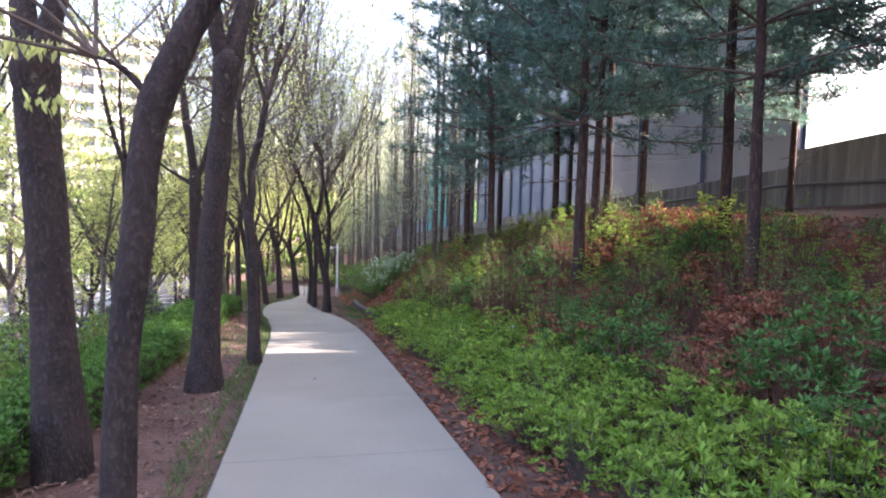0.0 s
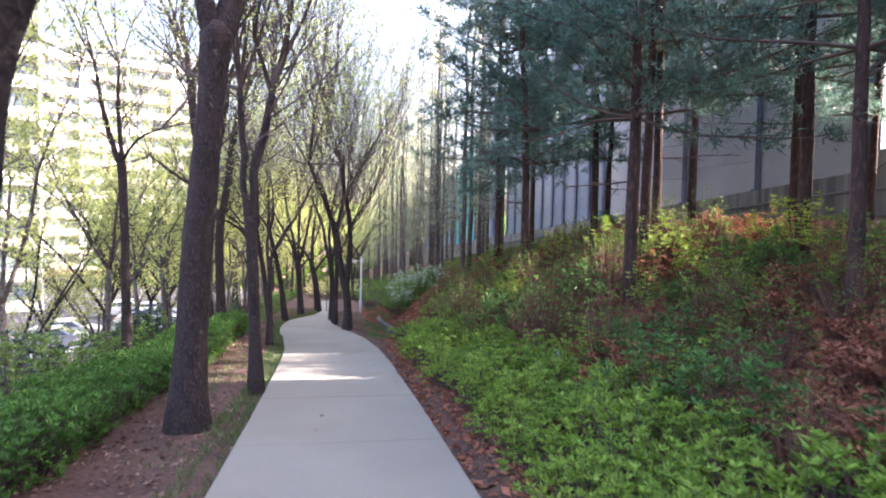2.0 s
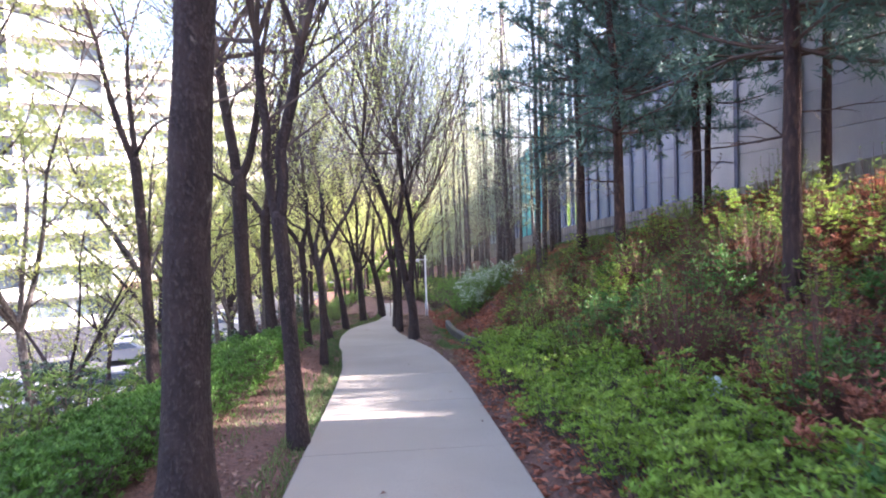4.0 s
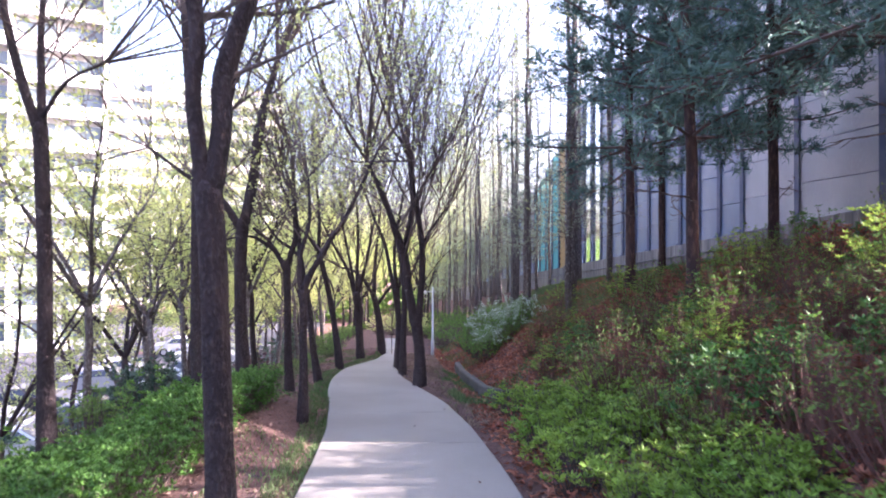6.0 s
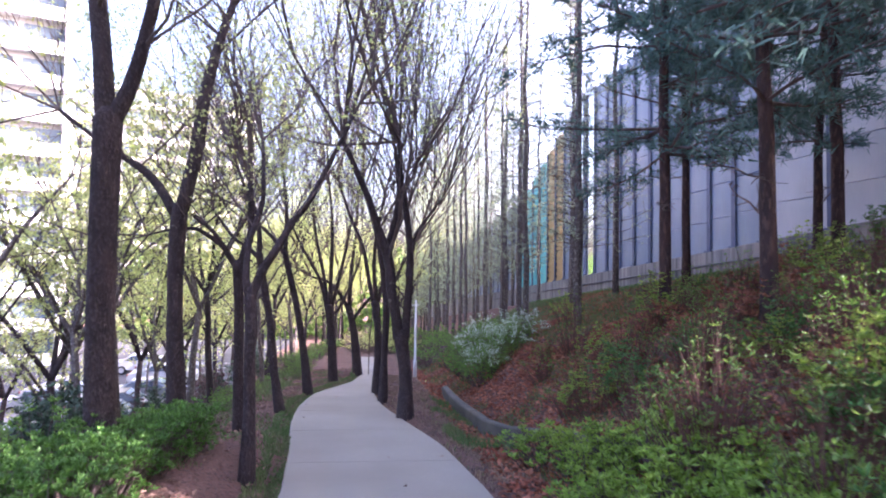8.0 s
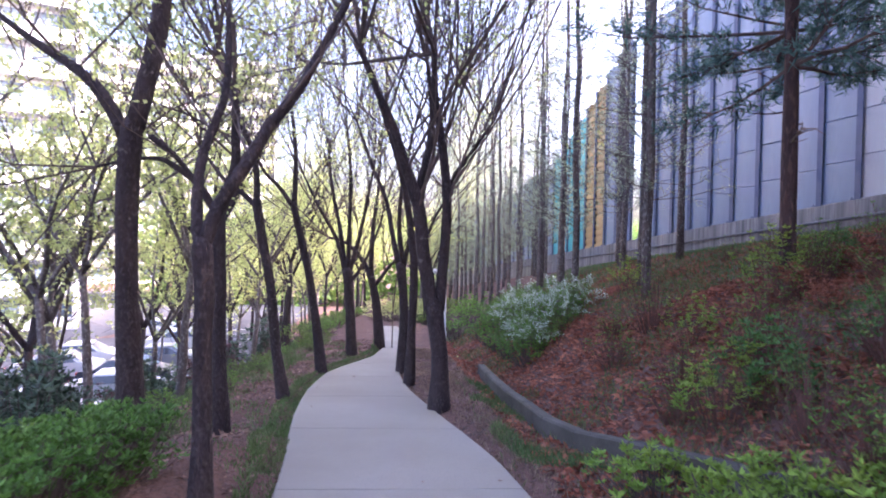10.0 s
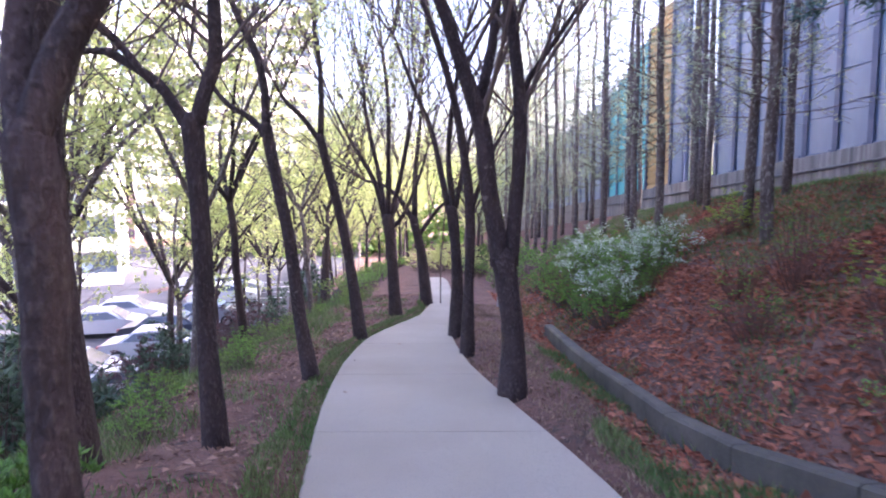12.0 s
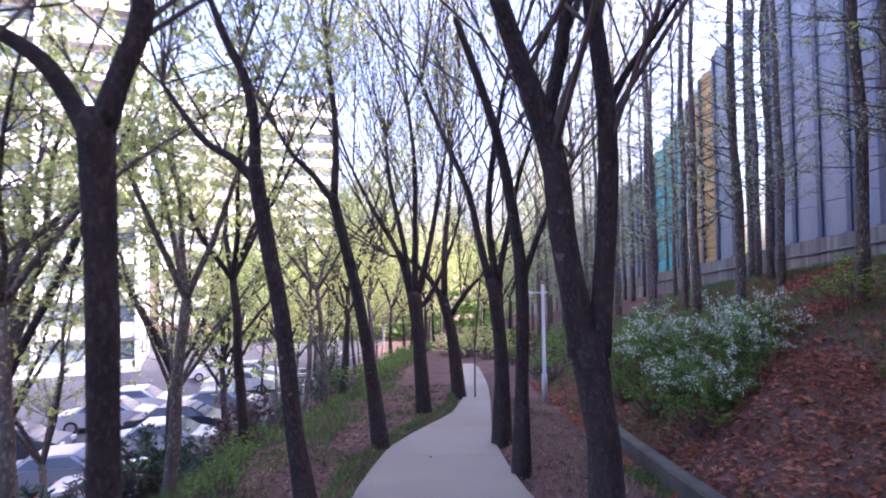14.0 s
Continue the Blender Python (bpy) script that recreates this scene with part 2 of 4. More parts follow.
# ---- the ground ----
def side_right(x, y):
    steep = lerp(x, (1.15, 1.7, 2.2, 3.0, 4.2, 5.0, 6.8, 8.0, 11.0, 14.0, 30.0), (0.0, 0.04, 0.26, 0.8, 1.5, 1.75, 2.5, 2.7, 2.75, 3.6, 3.8))
    gentle = lerp(x, (1.15, 1.7, 2.2, 3.0, 4.2, 5.5, 7.0, 9.0, 11.0, 14.0, 30.0), (0.0, 0.04, 0.14, 0.34, 0.62, 0.95, 1.5, 2.1, 2.45, 3.6, 3.8))
    k = lerp(y, (7.0, 13.5), (0.0, 1.0))
    return gentle + (steep - gentle) * k


def ground_z(x, y):
    yy = min(max(y, -40.0), 70.0)
    base = -SLOPE * yy
    if y > 70:
        base -= 0.01 * (y - 70)
    if x > 1.15:
        z = base + side_right(x, y)
        if y > 15 and x < 3.2:
            w = lerp(y, (15, 19), (0, 1)) * lerp(x, (1.15, 1.6, 2.0, 3.2), (0.3, 1, 0.8, 0))
            z -= 0.22 * w
        if x > 12:
            z = max(z, base + 2.75)
    elif x < -0.8:
        z = base - lerp(-x, (0.8, 2.0, 2.8), (0.0, 0.03, 0.12))
        z += 0.24 * lerp(y, (11.8, 13.4, 15.8, 17.2), (0, 1, 1, 0)) * lerp(-x, (1.0, 1.5, 3.0, 4.0), (0, 1, 1, 0))
        if x < -2.8:
            z = max(z - lerp(-x, (2.8, 4.0, 10.0), (0.0, 0.4, 5.2)), -7.0)
    else:
        z = base
    rough = 0.03 * noise.noise((x * 1.3, y * 1.3, 0.0)) + 0.05 * noise.noise((x * 0.4, y * 0.4, 5.0))
    l, r = lerp(y, PY, PL), lerp(y, PY, PR)
    gap = max(l - x, x - r, 0.0)
    inside = l - 0.15 < x < r + 0.15
    z += rough * min(gap * 1.2, 1.0) - (0.05 if inside else 0.0)
    return z


# edges of the path along the walk
PY = (-12, 4, 8, 12, 14, 16, 17, 18, 19, 20, 21, 22, 23, 24, 25, 27, 30, 36, 46)
PL = (-0.62, -0.62, -0.66, -0.74, -0.82, -1.02, -1.16, -1.28, -1.36, -1.41, -1.4, -1.36, -1.16, -0.9, -0.66, -0.5, -0.5, -0.7, -1.6)
PR = (1.19, 1.19, 1.18, 1.13, 1.05, 0.87, 0.69, 0.49, 0.31, 0.14, 0.04, -0.03, -0.05, -0.03, 0.0, 0.06, 0.1, 0.0, -0.8)


def grow_lines(a, b, first, ratio, far):
    """Grid lines: even between a and b, then wider and wider out to far."""
    mid = list(np.arange(a, b + 1e-6, first))
    up, s, v = [], first, mid[-1]
    while v < far[1]:
        s *= ratio
        v += s
        up.append(v)
    dn, s, v = [], first, mid[0]
    while v > far[0]:
        s *= ratio
        v -= s
        dn.append(v)
    return dn[::-1] + mid + up


def build_ground():
    xs = grow_lines(-4.0, 7.0, 0.16, 1.25, (-900, 900))
    ys = grow_lines(-2.0, 34.0, 0.22, 1.25, (-900, 1400))
    v = [(x, y, ground_z(x, y)) for y in ys for x in xs]
    w = len(xs)
    f = [(j * w + i, j * w + i + 1, (j + 1) * w + i + 1, (j + 1) * w + i) for j in range(len(ys) - 1) for i in range(w - 1)]
    g = Geo()
    g.add(v, f)
    ob = new("ground", g.mesh("ground", M_SOIL, True))
    tagged(ob, "brown earth slopes with fallen leaves on both sides of the path", "ground", kind="structure")


def build_path():
    base = thing("path", pose(0, 0, 0), "pale grey concrete footpath running downhill between trees", "path", kind="structure")
    joints = [4.64 + 2.1 * k for k in range(-6, 17)]
    for a, b in zip(joints[:-1], joints[1:]):
        ys = np.linspace(a + 0.004, b - 0.004, 7)
        g, v = Geo(), []
        for y in ys:
            l, r, z = lerp(y, PY, PL), lerp(y, PY, PR), -SLOPE * y
            v += [(l, y, z - 0.12), (l, y, z - 0.012), (l + 0.015, y, z), (r - 0.015, y, z), (r, y, z - 0.012), (r, y, z - 0.12)]
        f = [(i * 6 + j, i * 6 + j + 1, (i + 1) * 6 + j + 1, (i + 1) * 6 + j) for i in range(6) for j in range(5)]
        f = [t[::-1] for t in f] + [tuple(range(6)), tuple(range(36, 42))[::-1]]
        g.add(v, f)
        part("slab", g, M_PATH, base)


WALL_X0, WALL_K = 10.85, -0.0865
def wall_x(y):
    return WALL_X0 + WALL_K * (y - 16)


def wall_frame(y, z):
    """A pose at the wall with x across it, y along it."""
    return pose(wall_x(y), y, z, 0, 0, -math.degrees(math.atan(WALL_K)))


def concrete_top(y):
    return -SLOPE * y + (3.78 if y > 12.7 else 4.15)


def panel_top(y):
    return lerp(y, (-20, 36.4, 44, 60, 90), (13.4, 8.9, 5.4, 3.0, 0.5))


def build_wall():
    wall = thing("wall_east", pose(0, 0, 0), "stained grey concrete retaining wall at the top of the slope", "wall", kind="structure")
    marks = [12.7 - 3.1 * k for k in range(7, -1, -1)] + [12.7 + 3.1 * k for k in range(1, 26)]
    for a, b in zip(marks[:-1], marks[1:]):
        g, h = Geo(), concrete_top((a + b) / 2 if a > 12 else a)
        v = []
        for y in (a + 0.008, b - 0.008):
            top = concrete_top(y if y < b - 0.1 or b > 12.8 else b - 0.05)
            x, zb = wall_x(y), ground_z(wall_x(y) - 0.3, y) - 0.6
            v += [(x, y, zb), (x, y, top - 0.02), (x + 0.02, y, top), (x + 0.33, y, top), (x + 0.35, y, top - 0.02), (x + 0.35, y, zb)]
        f = [(j, (j + 1) % 6, 6 + (j + 1) % 6, 6 + j) for j in range(6)] + [tuple(range(6))[::-1], tuple(range(6, 12))]
        g.add(v, f)
        part("wall_bay", g, M_CONC, wall)
    pipe = thing("wall_pipe", pose(0, 0, 0), "thin grey cable pipe clipped along the concrete wall", "pipe")
    g = Geo()
    ys = np.arange(-6, 70, 1.0)
    g.tube([(wall_x(y) - 0.06, y, concrete_top(max(y, 12.8)) - 0.42) for y in ys], [0.035] * len(ys), 6)
    part("pipe", g, M_PIPE, pipe)
    c = Geo()
    c.box((-0.09, -0.02, -0.05), (0.03, 0.02, 0.05))
    cm = c.mesh("clip", M_PIPE)
    for y in np.arange(-5, 60, 3.1):
        o = part("clip", cm, M_PIPE, pipe)
        o.matrix_local = pose(wall_x(y), y, concrete_top(max(y, 12.8)) - 0.42)


def ibeam(h):
    g = Geo()
    g.box((-0.11, -0.09, 0), (-0.095, 0.09, h))
    g.box((0.095, -0.09, 0), (0.11, 0.09, h))
    g.box((-0.095, -0.008, 0), (0.095, 0.008, h))
    return g


def build_barrier():
    wall = thing("noise_barrier", pose(0, 0, 0), "tall weathered noise barrier of blue-grey panels between steel posts", "noise barrier")
    # one run along the walk and one behind it, with a gap between
    # the second run is out of view, added to cut the sun to patches
    runs = [[12.75, 15.9, 18.95, 21.6] + [23.9 + 1.17 * k for k in range(0, 38)], [9.3 - 3.1 * k for k in range(8, -1, -1)]]
    plate = Geo()
    plate.box((-0.165, -0.15, 0), (0.165, 0.15, 0.03))
    for sx in (-0.14, 0.14):
        for sy in (-0.12, 0.12):
            plate.tube([(sx, sy, 0.03), (sx, sy, 0.06)], [0.015, 0.015], 6)
    plate = plate.mesh("base_plate", M_STEEL)
    for posts in runs:
        for i, y in enumerate(posts):
            z = concrete_top(y + 0.2)
            h = panel_top(y) - z + 0.1
            if h < 1.0:
                break
            post = part("post", ibeam(h), M_STEEL, wall, "dark blue steel post")
            post.matrix_local = wall_frame(y, z) @ pose(0.17, 0, 0)
            part("base_plate", plate, M_STEEL, post)
            if i + 1 == len(posts):
                break
            y1 = posts[i + 1]
            ym = (y + y1) / 2
            z0 = min(concrete_top(y + 0.2), concrete_top(y1)) - 0.02
            top = panel_top(ym)
            clear = 34.5 < ym < 36.9
            mat = M_PANELW if y < 22 else M_GLAZE if clear else M_YELLOW if 38.4 < ym < 40.6 else M_TEAL if 40.6 < ym < 45 else M_PANEL
            label = ("weathered off-white panel" if y < 22 else "clear panel letting daylight through" if clear
                     else "yellow louvred panel" if mat is M_YELLOW else "teal panel" if mat is M_TEAL else "blue-grey panel")
            w = (y1 - y) / 2 - 0.015
            hgt = top - z0
            if clear:
                g = Geo()
                g.box((-0.01, -w, 0.03), (0.01, w, hgt))
                pan = part("panel", g, mat, wall, label)
                pan.matrix_local = wall_frame(ym, z0) @ pose(0.17, 0, 0)
                continue
            g = Geo()
            g.box((0.0, -w, 0.0), (0.05, w, hgt))
            pan = part("panel", g, mat, wall, label)
            pan.matrix_local = wall_frame(ym, z0) @ pose(0.17, 0, 0)
            step = 0.3 if mat is M_YELLOW else 1.0
            k = max(1, int(hgt / step))
            a, b, e, t = 0.0, hgt / k - (0.12 if mat is M_YELLOW else 0.012), 0.012, 0.05
            g = Geo()
            g.add([(-t, -w, a + e), (-t, w, a + e), (-t, w, b - e), (-t, -w, b - e), (-t + e, -w, a), (-t + e, w, a), (-t + e, w, b), (-t + e, -w, b), (-0.002, -w, a), (-0.002, w, a), (-0.002, w, b), (-0.002, -w, b)],
                  [(0, 3, 2, 1), (8, 9, 10, 11), (0, 1, 5, 4), (2, 3, 7, 6), (1, 2, 6, 5), (3, 0, 4, 7), (4, 5, 9, 8), (6, 7, 11, 10), (5, 6, 10, 9), (7, 4, 8, 11)])
            bm = g.mesh("board", mat)
            for j in range(k):
                part("board", bm, mat, pan).matrix_local = pose(0, 0, j * hgt / k)


def build_kerb():
    ys = np.arange(13.6, 23.2, 0.95)
    kerb = thing("drain_kerb", pose(0, 0, 0), "low weathered concrete kerb at the foot of the leafy slope", "kerb", kind="structure")
    for a, b in zip(ys[:-1], ys[1:]):
        g, v = Geo(), []
        for y in (a + 0.006, b - 0.006):
            x = lerp(y, (13, 15, 15.6, 16.8, 20.4, 23.7), (2.35, 2.0, 1.85, 1.62, 1.45, 1.6))
            z = ground_z(x - 0.1, y)
            v += [(x, y, z - 0.2), (x, y, z + 0.2), (x + 0.02, y, z + 0.22), (x + 0.13, y, z + 0.22), (x + 0.15, y, z + 0.2), (x + 0.15, y, z - 0.2)]
        f = [(j, (j + 1) % 6, 6 + (j + 1) % 6, 6 + j) for j in range(6)] + [tuple(range(6))[::-1], tuple(range(6, 12))]
        g.add(v, f)
        part("kerb_stone", g, M_KERB, kerb)


build_ground()
build_path()
build_wall()
build_barrier()
build_kerb()


# ---- trees along the path ----
ORIGIN = np.zeros(3)


def spray(rng, wood, leaf, p, d, length, r, level, leafy, lsize, up=0.25):
    """A branch that curves and divides; leaves sit on its last twigs."""
    far = np.asarray(p) + unit(d) * length + ORIGIN
    low = far[2] + SLOPE * far[1]
    if low < 2.9 and (-1.5 < far[0] < 1.2 and far[1] < 17.5 or low < 2.2 and -1.4 < far[0] < 0.6 and far[1] < 36):
        return
    k = 4 if level < 2 else 3
    pts, q, dd = [np.array(p, float)], np.array(p, float), unit(d)
    for i in range(k):
        dd = unit(dd + rng.normal(size=3) * 0.16 + np.array([0, 0, up * 0.3]))
        q = q + dd * length / k
        pts.append(q)
    rad = [r * (1 - 0.75 * i / k) for i in range(k + 1)]
    wood.tube(pts, rad, 5 if level == 0 else 3, cap=False)
    if level >= 2:
        n = rng.poisson(leafy)
        if n:
            i = rng.integers(1, k + 1, n)
            c = np.array(pts)[i] + rng.normal(size=(n, 3)) * 0.03
            leaf.leaves(c, rand_dir(rng, n) + np.array([0, 0, -0.3]), rand_dir(rng, n) + np.array([0, 0, 0.8]), rng.uniform(0.7, 1.2, n) * lsize, rng.uniform(0.4, 0.6, n) * lsize)
        return
    m = (8, 5)[level] if level < 2 else 3
    for j in range(m):
        i = rng.integers(1, k + 1)
        side = unit(dd * 0.9 + rng.normal(size=3) * 0.55 + np.array([0, 0, up]))
        spray(rng, wood, leaf, pts[i], side, length * rng.uniform(0.42, 0.65), rad[i] * 0.6, level + 1, leafy, lsize, up)


def refine(pts):
    """A smooth line through points with radii."""
    p = np.asarray(pts, float)
    t = np.arange(len(p))
    tt = np.linspace(0, len(p) - 1, (len(p) - 1) * 3 + 1)
    out = []
    for s in tt:
        i = min(int(s), len(p) - 2)
        u = s - i
        p0, p1, p2, p3 = p[max(i - 1, 0)], p[i], p[i + 1], p[min(i + 2, len(p) - 1)]
        out.append(0.5 * (2 * p1 + (p2 - p0) * u + (2 * p0 - 5 * p1 + 4 * p2 - p3) * u * u + (3 * p1 - p0 - 3 * p2 + p3) * u ** 3))
    return np.array(out)


def path_tree(key, bx, by, limbs, label, bark, leafy, lsize, reach, branches, up=0.3):
    rng = np.random.default_rng(sum(map(ord, key)) * 7)
    bz = ground_z(bx, by)
    tree = thing("tree", pose(bx, by, bz), label, "tree", "trees along the path")
    ORIGIN[:] = (bx, by, bz)
    wood, leaf = Geo(), Geo()
    for n, limb in enumerate(limbs):
        trunk = Geo()
        lean = 0.0 if n == 0 else rng.uniform(-0.1, 0.3)
        z0 = limb[0][1]
        pts = [(x - bx, lean * (z - z0), z - bz, r * 0.87) for x, z, r in limb]
        if n == 0:
            x, y, z, r = pts[0]
            pts = [(x, y, -0.25, r * 1.25), (x, y, 0.04, r * 1.12)] + pts[1:]
        q = refine(pts)
        if n == 0 and len(limbs) > 1:
            q = np.vstack([q, [*(q[-1, :3] + unit(q[-1, :3] - q[-2, :3]) * q[-1, 3] * 0.8), q[-1, 3] * 0.6]])
        trunk.tube(q[:, :3], np.maximum(q[:, 3], 0.004), 14 if n == 0 else 9, 0.045, rng)
        part("trunk" if n == 0 else "limb", trunk, bark, tree, smooth=True)
        if n == 0 and len(limbs) > 1:
            continue
        end, d = q[-1, :3], unit(q[-1, :3] - q[-3, :3])
        for j in range(5):
            spray(rng, wood, leaf, end, unit(d + rng.normal(size=3) * (0.22 + 0.18 * j) + np.array([0, 0, 0.25])), reach * rng.uniform(0.8, 1.3), max(q[-1, 3] * 0.75, 0.012), 0, leafy, lsize, up)
        for j in range(branches):
            i = rng.integers(len(q) // 3, len(q))
            a = rng.uniform(0, 2 * math.pi)
            dd = unit(np.array([math.cos(a), math.sin(a), rng.uniform(0.2, 0.9) + up]))
            spray(rng, wood, leaf, q[i, :3], dd, reach * rng.uniform(0.5, 1.0), max(q[i, 3] * 0.3, 0.008), 0, leafy, lsize, up)
    tagged(part("branchwork", wood, M_TWIG, tree), kind="stuff")
    if key == 'A':
        for n, z, x0, x1 in ((46, 2.45, -0.28, 0.16), (26, 2.12, -0.05, 0.2)):
            c = np.stack([rng.uniform(x0, x1, n), rng.uniform(-0.42, -0.2, n), z - bz + rng.normal(0, 0.03, n)], 1)
            wood.tube([(x0, -0.12, z - bz + 0.02), (0, -0.3, z - bz + 0.03), (x1, -0.34, z - bz)], [0.006, 0.004, 0.002], 4, cap=False)
            leaf.leaves(c, rand_dir(rng, n) * 0.5 + np.array([0, 0, -0.9]), rand_dir(rng, n), rng.uniform(0.06, 0.11, n), rng.uniform(0.025, 0.04, n), 0.2)
    if leaf.n:
        tagged(part("crown", leaf, M_LEAF, tree, "sparse yellow-green spring leaves"), kind="stuff")
    return tree


# base x, y, then the trunk and its limbs as (x, z, radius)
TREES = {}
TREES['A'] = (-1.64, 4.6, [
    [(-1.64, -0.41, 0.2), (-1.68, 0.48, 0.159), (-1.72, 1.32, 0.148), (-1.76, 2.06, 0.153), (-1.77, 2.37, 0.173)],
    [(-1.79, 2.33, 0.114), (-1.87, 2.63, 0.097), (-1.92, 2.98, 0.095), (-1.99, 3.54, 0.084)],
    [(-1.74, 2.33, 0.114), (-1.67, 2.69, 0.083), (-1.6, 3.02, 0.079), (-1.46, 3.61, 0.067)],
])
TREES['B'] = (-0.91, 3.2, [
    [(-0.91, -0.02, 0.096), (-0.88, 0.69, 0.087), (-0.81, 1.32, 0.087), (-0.77, 1.72, 0.084), (-0.72, 1.96, 0.094), (-0.61, 2.23, 0.079), (-0.47, 2.51, 0.077), (-0.28, 2.9, 0.07)],
    [(-0.74, 1.97, 0.024), (-0.87, 2.11, 0.017), (-0.99, 2.16, 0.009)],
])
TREES['C'] = (-1.18, 7.45, [
    [(-1.18, -0.73, 0.229), (-1.16, -0.05, 0.182), (-1.11, 0.93, 0.165), (-1.03, 1.89, 0.151), (-0.97, 2.65, 0.145), (-0.93, 3.09, 0.182)],
    [(-0.96, 3.03, 0.119), (-1.05, 3.45, 0.103), (-1.12, 4.0, 0.098), (-1.24, 4.96, 0.083)],
    [(-0.9, 3.06, 0.133), (-0.82, 3.5, 0.124), (-0.72, 3.92, 0.111), (-0.49, 5.05, 0.094)],
])
TREES['D'] = (-0.78, 9.3, [
    [(-0.78, -0.58, 0.119), (-0.80, -0.14, 0.088), (-0.82, 0.4, 0.086), (-0.84, 0.94, 0.081), (-0.87, 1.36, 0.085)],
    [(-0.89, 1.32, 0.055), (-0.93, 1.6, 0.05), (-0.97, 1.88, 0.049), (-0.95, 2.16, 0.05), (-0.99, 2.5, 0.047), (-1.02, 3.01, 0.041)],
    [(-0.86, 1.36, 0.07), (-0.83, 1.71, 0.065), (-0.85, 1.99, 0.064), (-0.80, 2.23, 0.065), (-0.74, 2.5, 0.062), (-0.66, 3.02, 0.057)],
])
TREES['E'] = (-3.09, 11.9, [
    [(-3.09, -1.15, 0.111), (-3.13, -0.03, 0.081), (-3.15, 1.13, 0.073), (-3.2, 2.2, 0.074)],
    [(-3.21, 2.17, 0.054), (-3.34, 2.57, 0.048), (-3.47, 3.14, 0.039), (-3.56, 3.76, 0.025)],
    [(-3.18, 2.2, 0.047), (-3.26, 2.69, 0.041), (-3.34, 3.31, 0.032), (-3.36, 3.87, 0.022)],
    [(-3.18, 2.29, 0.027), (-2.95, 2.63, 0.02), (-2.61, 2.8, 0.013)],
])
TREES['U7'] = (-2.3, 13.9, [
    [(-2.3, -0.94, 0.184), (-2.37, 0.01, 0.142), (-2.38, 1.13, 0.135), (-2.37, 2.11, 0.144)],
    [(-2.39, 2.08, 0.1), (-2.49, 2.75, 0.096), (-2.6, 3.36, 0.093), (-2.7, 4.15, 0.083)],
    [(-2.34, 2.08, 0.094), (-2.19, 2.42, 0.075), (-2.07, 2.93, 0.067), (-1.99, 3.39, 0.061), (-1.91, 4.07, 0.047)],
])
TREES['U6'] = (-2.42, 16.2, [
    [(-2.40, -1.22, 0.138), (-2.47, 0.02, 0.114), (-2.48, 1.00, 0.111), (-2.45, 1.55, 0.114)],
    [(-2.50, 1.47, 0.078), (-2.76, 1.86, 0.065), (-3.00, 2.08, 0.055), (-3.45, 2.36, 0.038), (-4.06, 2.81, 0.023)],
    [(-2.43, 1.54, 0.099), (-2.32, 2.33, 0.097), (-2.29, 2.99, 0.092), (-2.19, 3.66, 0.078), (-2.03, 4.39, 0.057)],
    [(-2.28, 1.47, 0.035), (-2.05, 1.28, 0.028), (-1.85, 1.02, 0.021)],
])
TREES['U5'] = (-1.10, 14.0, [
    [(-1.12, -1.04, 0.082), (-1.11, -0.50, 0.064), (-1.12, -0.02, 0.058), (-1.11, 0.24, 0.062), (-1.13, 0.54, 0.065)],
    [(-1.13, 0.52, 0.052), (-1.06, 0.75, 0.047), (-0.98, 0.90, 0.046), (-0.89, 1.05, 0.043), (-0.79, 1.25, 0.039), (-0.64, 1.46, 0.034), (-0.42, 1.93, 0.026), (-0.19, 2.46, 0.017)],
    [(-1.14, 0.54, 0.044), (-1.18, 0.71, 0.037), (-1.19, 0.91, 0.036), (-1.18, 1.08, 0.034), (-1.13, 1.27, 0.031), (-1.09, 1.53, 0.026), (-1.14, 2.09, 0.017)],
])
TREES['U1'] = (-1.79, 16.8, [
    [(-1.79, -1.29, 0.099), (-1.82, -0.63, 0.076), (-1.83, 0.08, 0.073), (-1.85, 0.59, 0.077), (-1.86, 0.88, 0.085)],
    [(-1.89, 0.84, 0.052), (-1.98, 0.99, 0.047), (-2.09, 1.14, 0.042), (-2.28, 1.27, 0.035), (-2.45, 1.35, 0.028), (-2.75, 1.33, 0.019), (-3.04, 1.25, 0.013)],
    [(-1.83, 0.87, 0.063), (-1.78, 1.09, 0.056), (-1.72, 1.30, 0.056), (-1.73, 1.58, 0.053), (-1.76, 2.00, 0.043)],
])
TREES['U2'] = (-1.63, 19.2, [
    [(-1.63, -1.64, 0.103), (-1.73, -0.99, 0.083), (-1.82, -0.12, 0.076), (-1.96, 0.62, 0.07), (-2.04, 1.09, 0.074)],
    [(-2.07, 1.04, 0.047), (-2.24, 1.2, 0.039), (-2.47, 1.34, 0.033), (-2.71, 1.63, 0.028), (-2.89, 1.86, 0.019)],
    [(-2.04, 1.07, 0.056), (-2.05, 1.46, 0.05), (-2.13, 1.84, 0.045), (-2.29, 2.17, 0.037), (-2.46, 2.6, 0.028)],
])
TREES['U3'] = (-1.47, 22.1, [
    [(-1.47, -1.92, 0.121), (-1.61, -0.78, 0.089), (-1.76, 0.06, 0.084), (-1.96, 0.88, 0.076), (-2.04, 1.22, 0.076)],
    [(-2.06, 1.19, 0.051), (-2.31, 1.53, 0.043), (-2.56, 1.77, 0.034), (-2.76, 2.1, 0.022)],
    [(-2.03, 1.22, 0.059), (-2.04, 1.86, 0.051), (-2.1, 2.5, 0.043), (-2.24, 3.3, 0.031)],
])
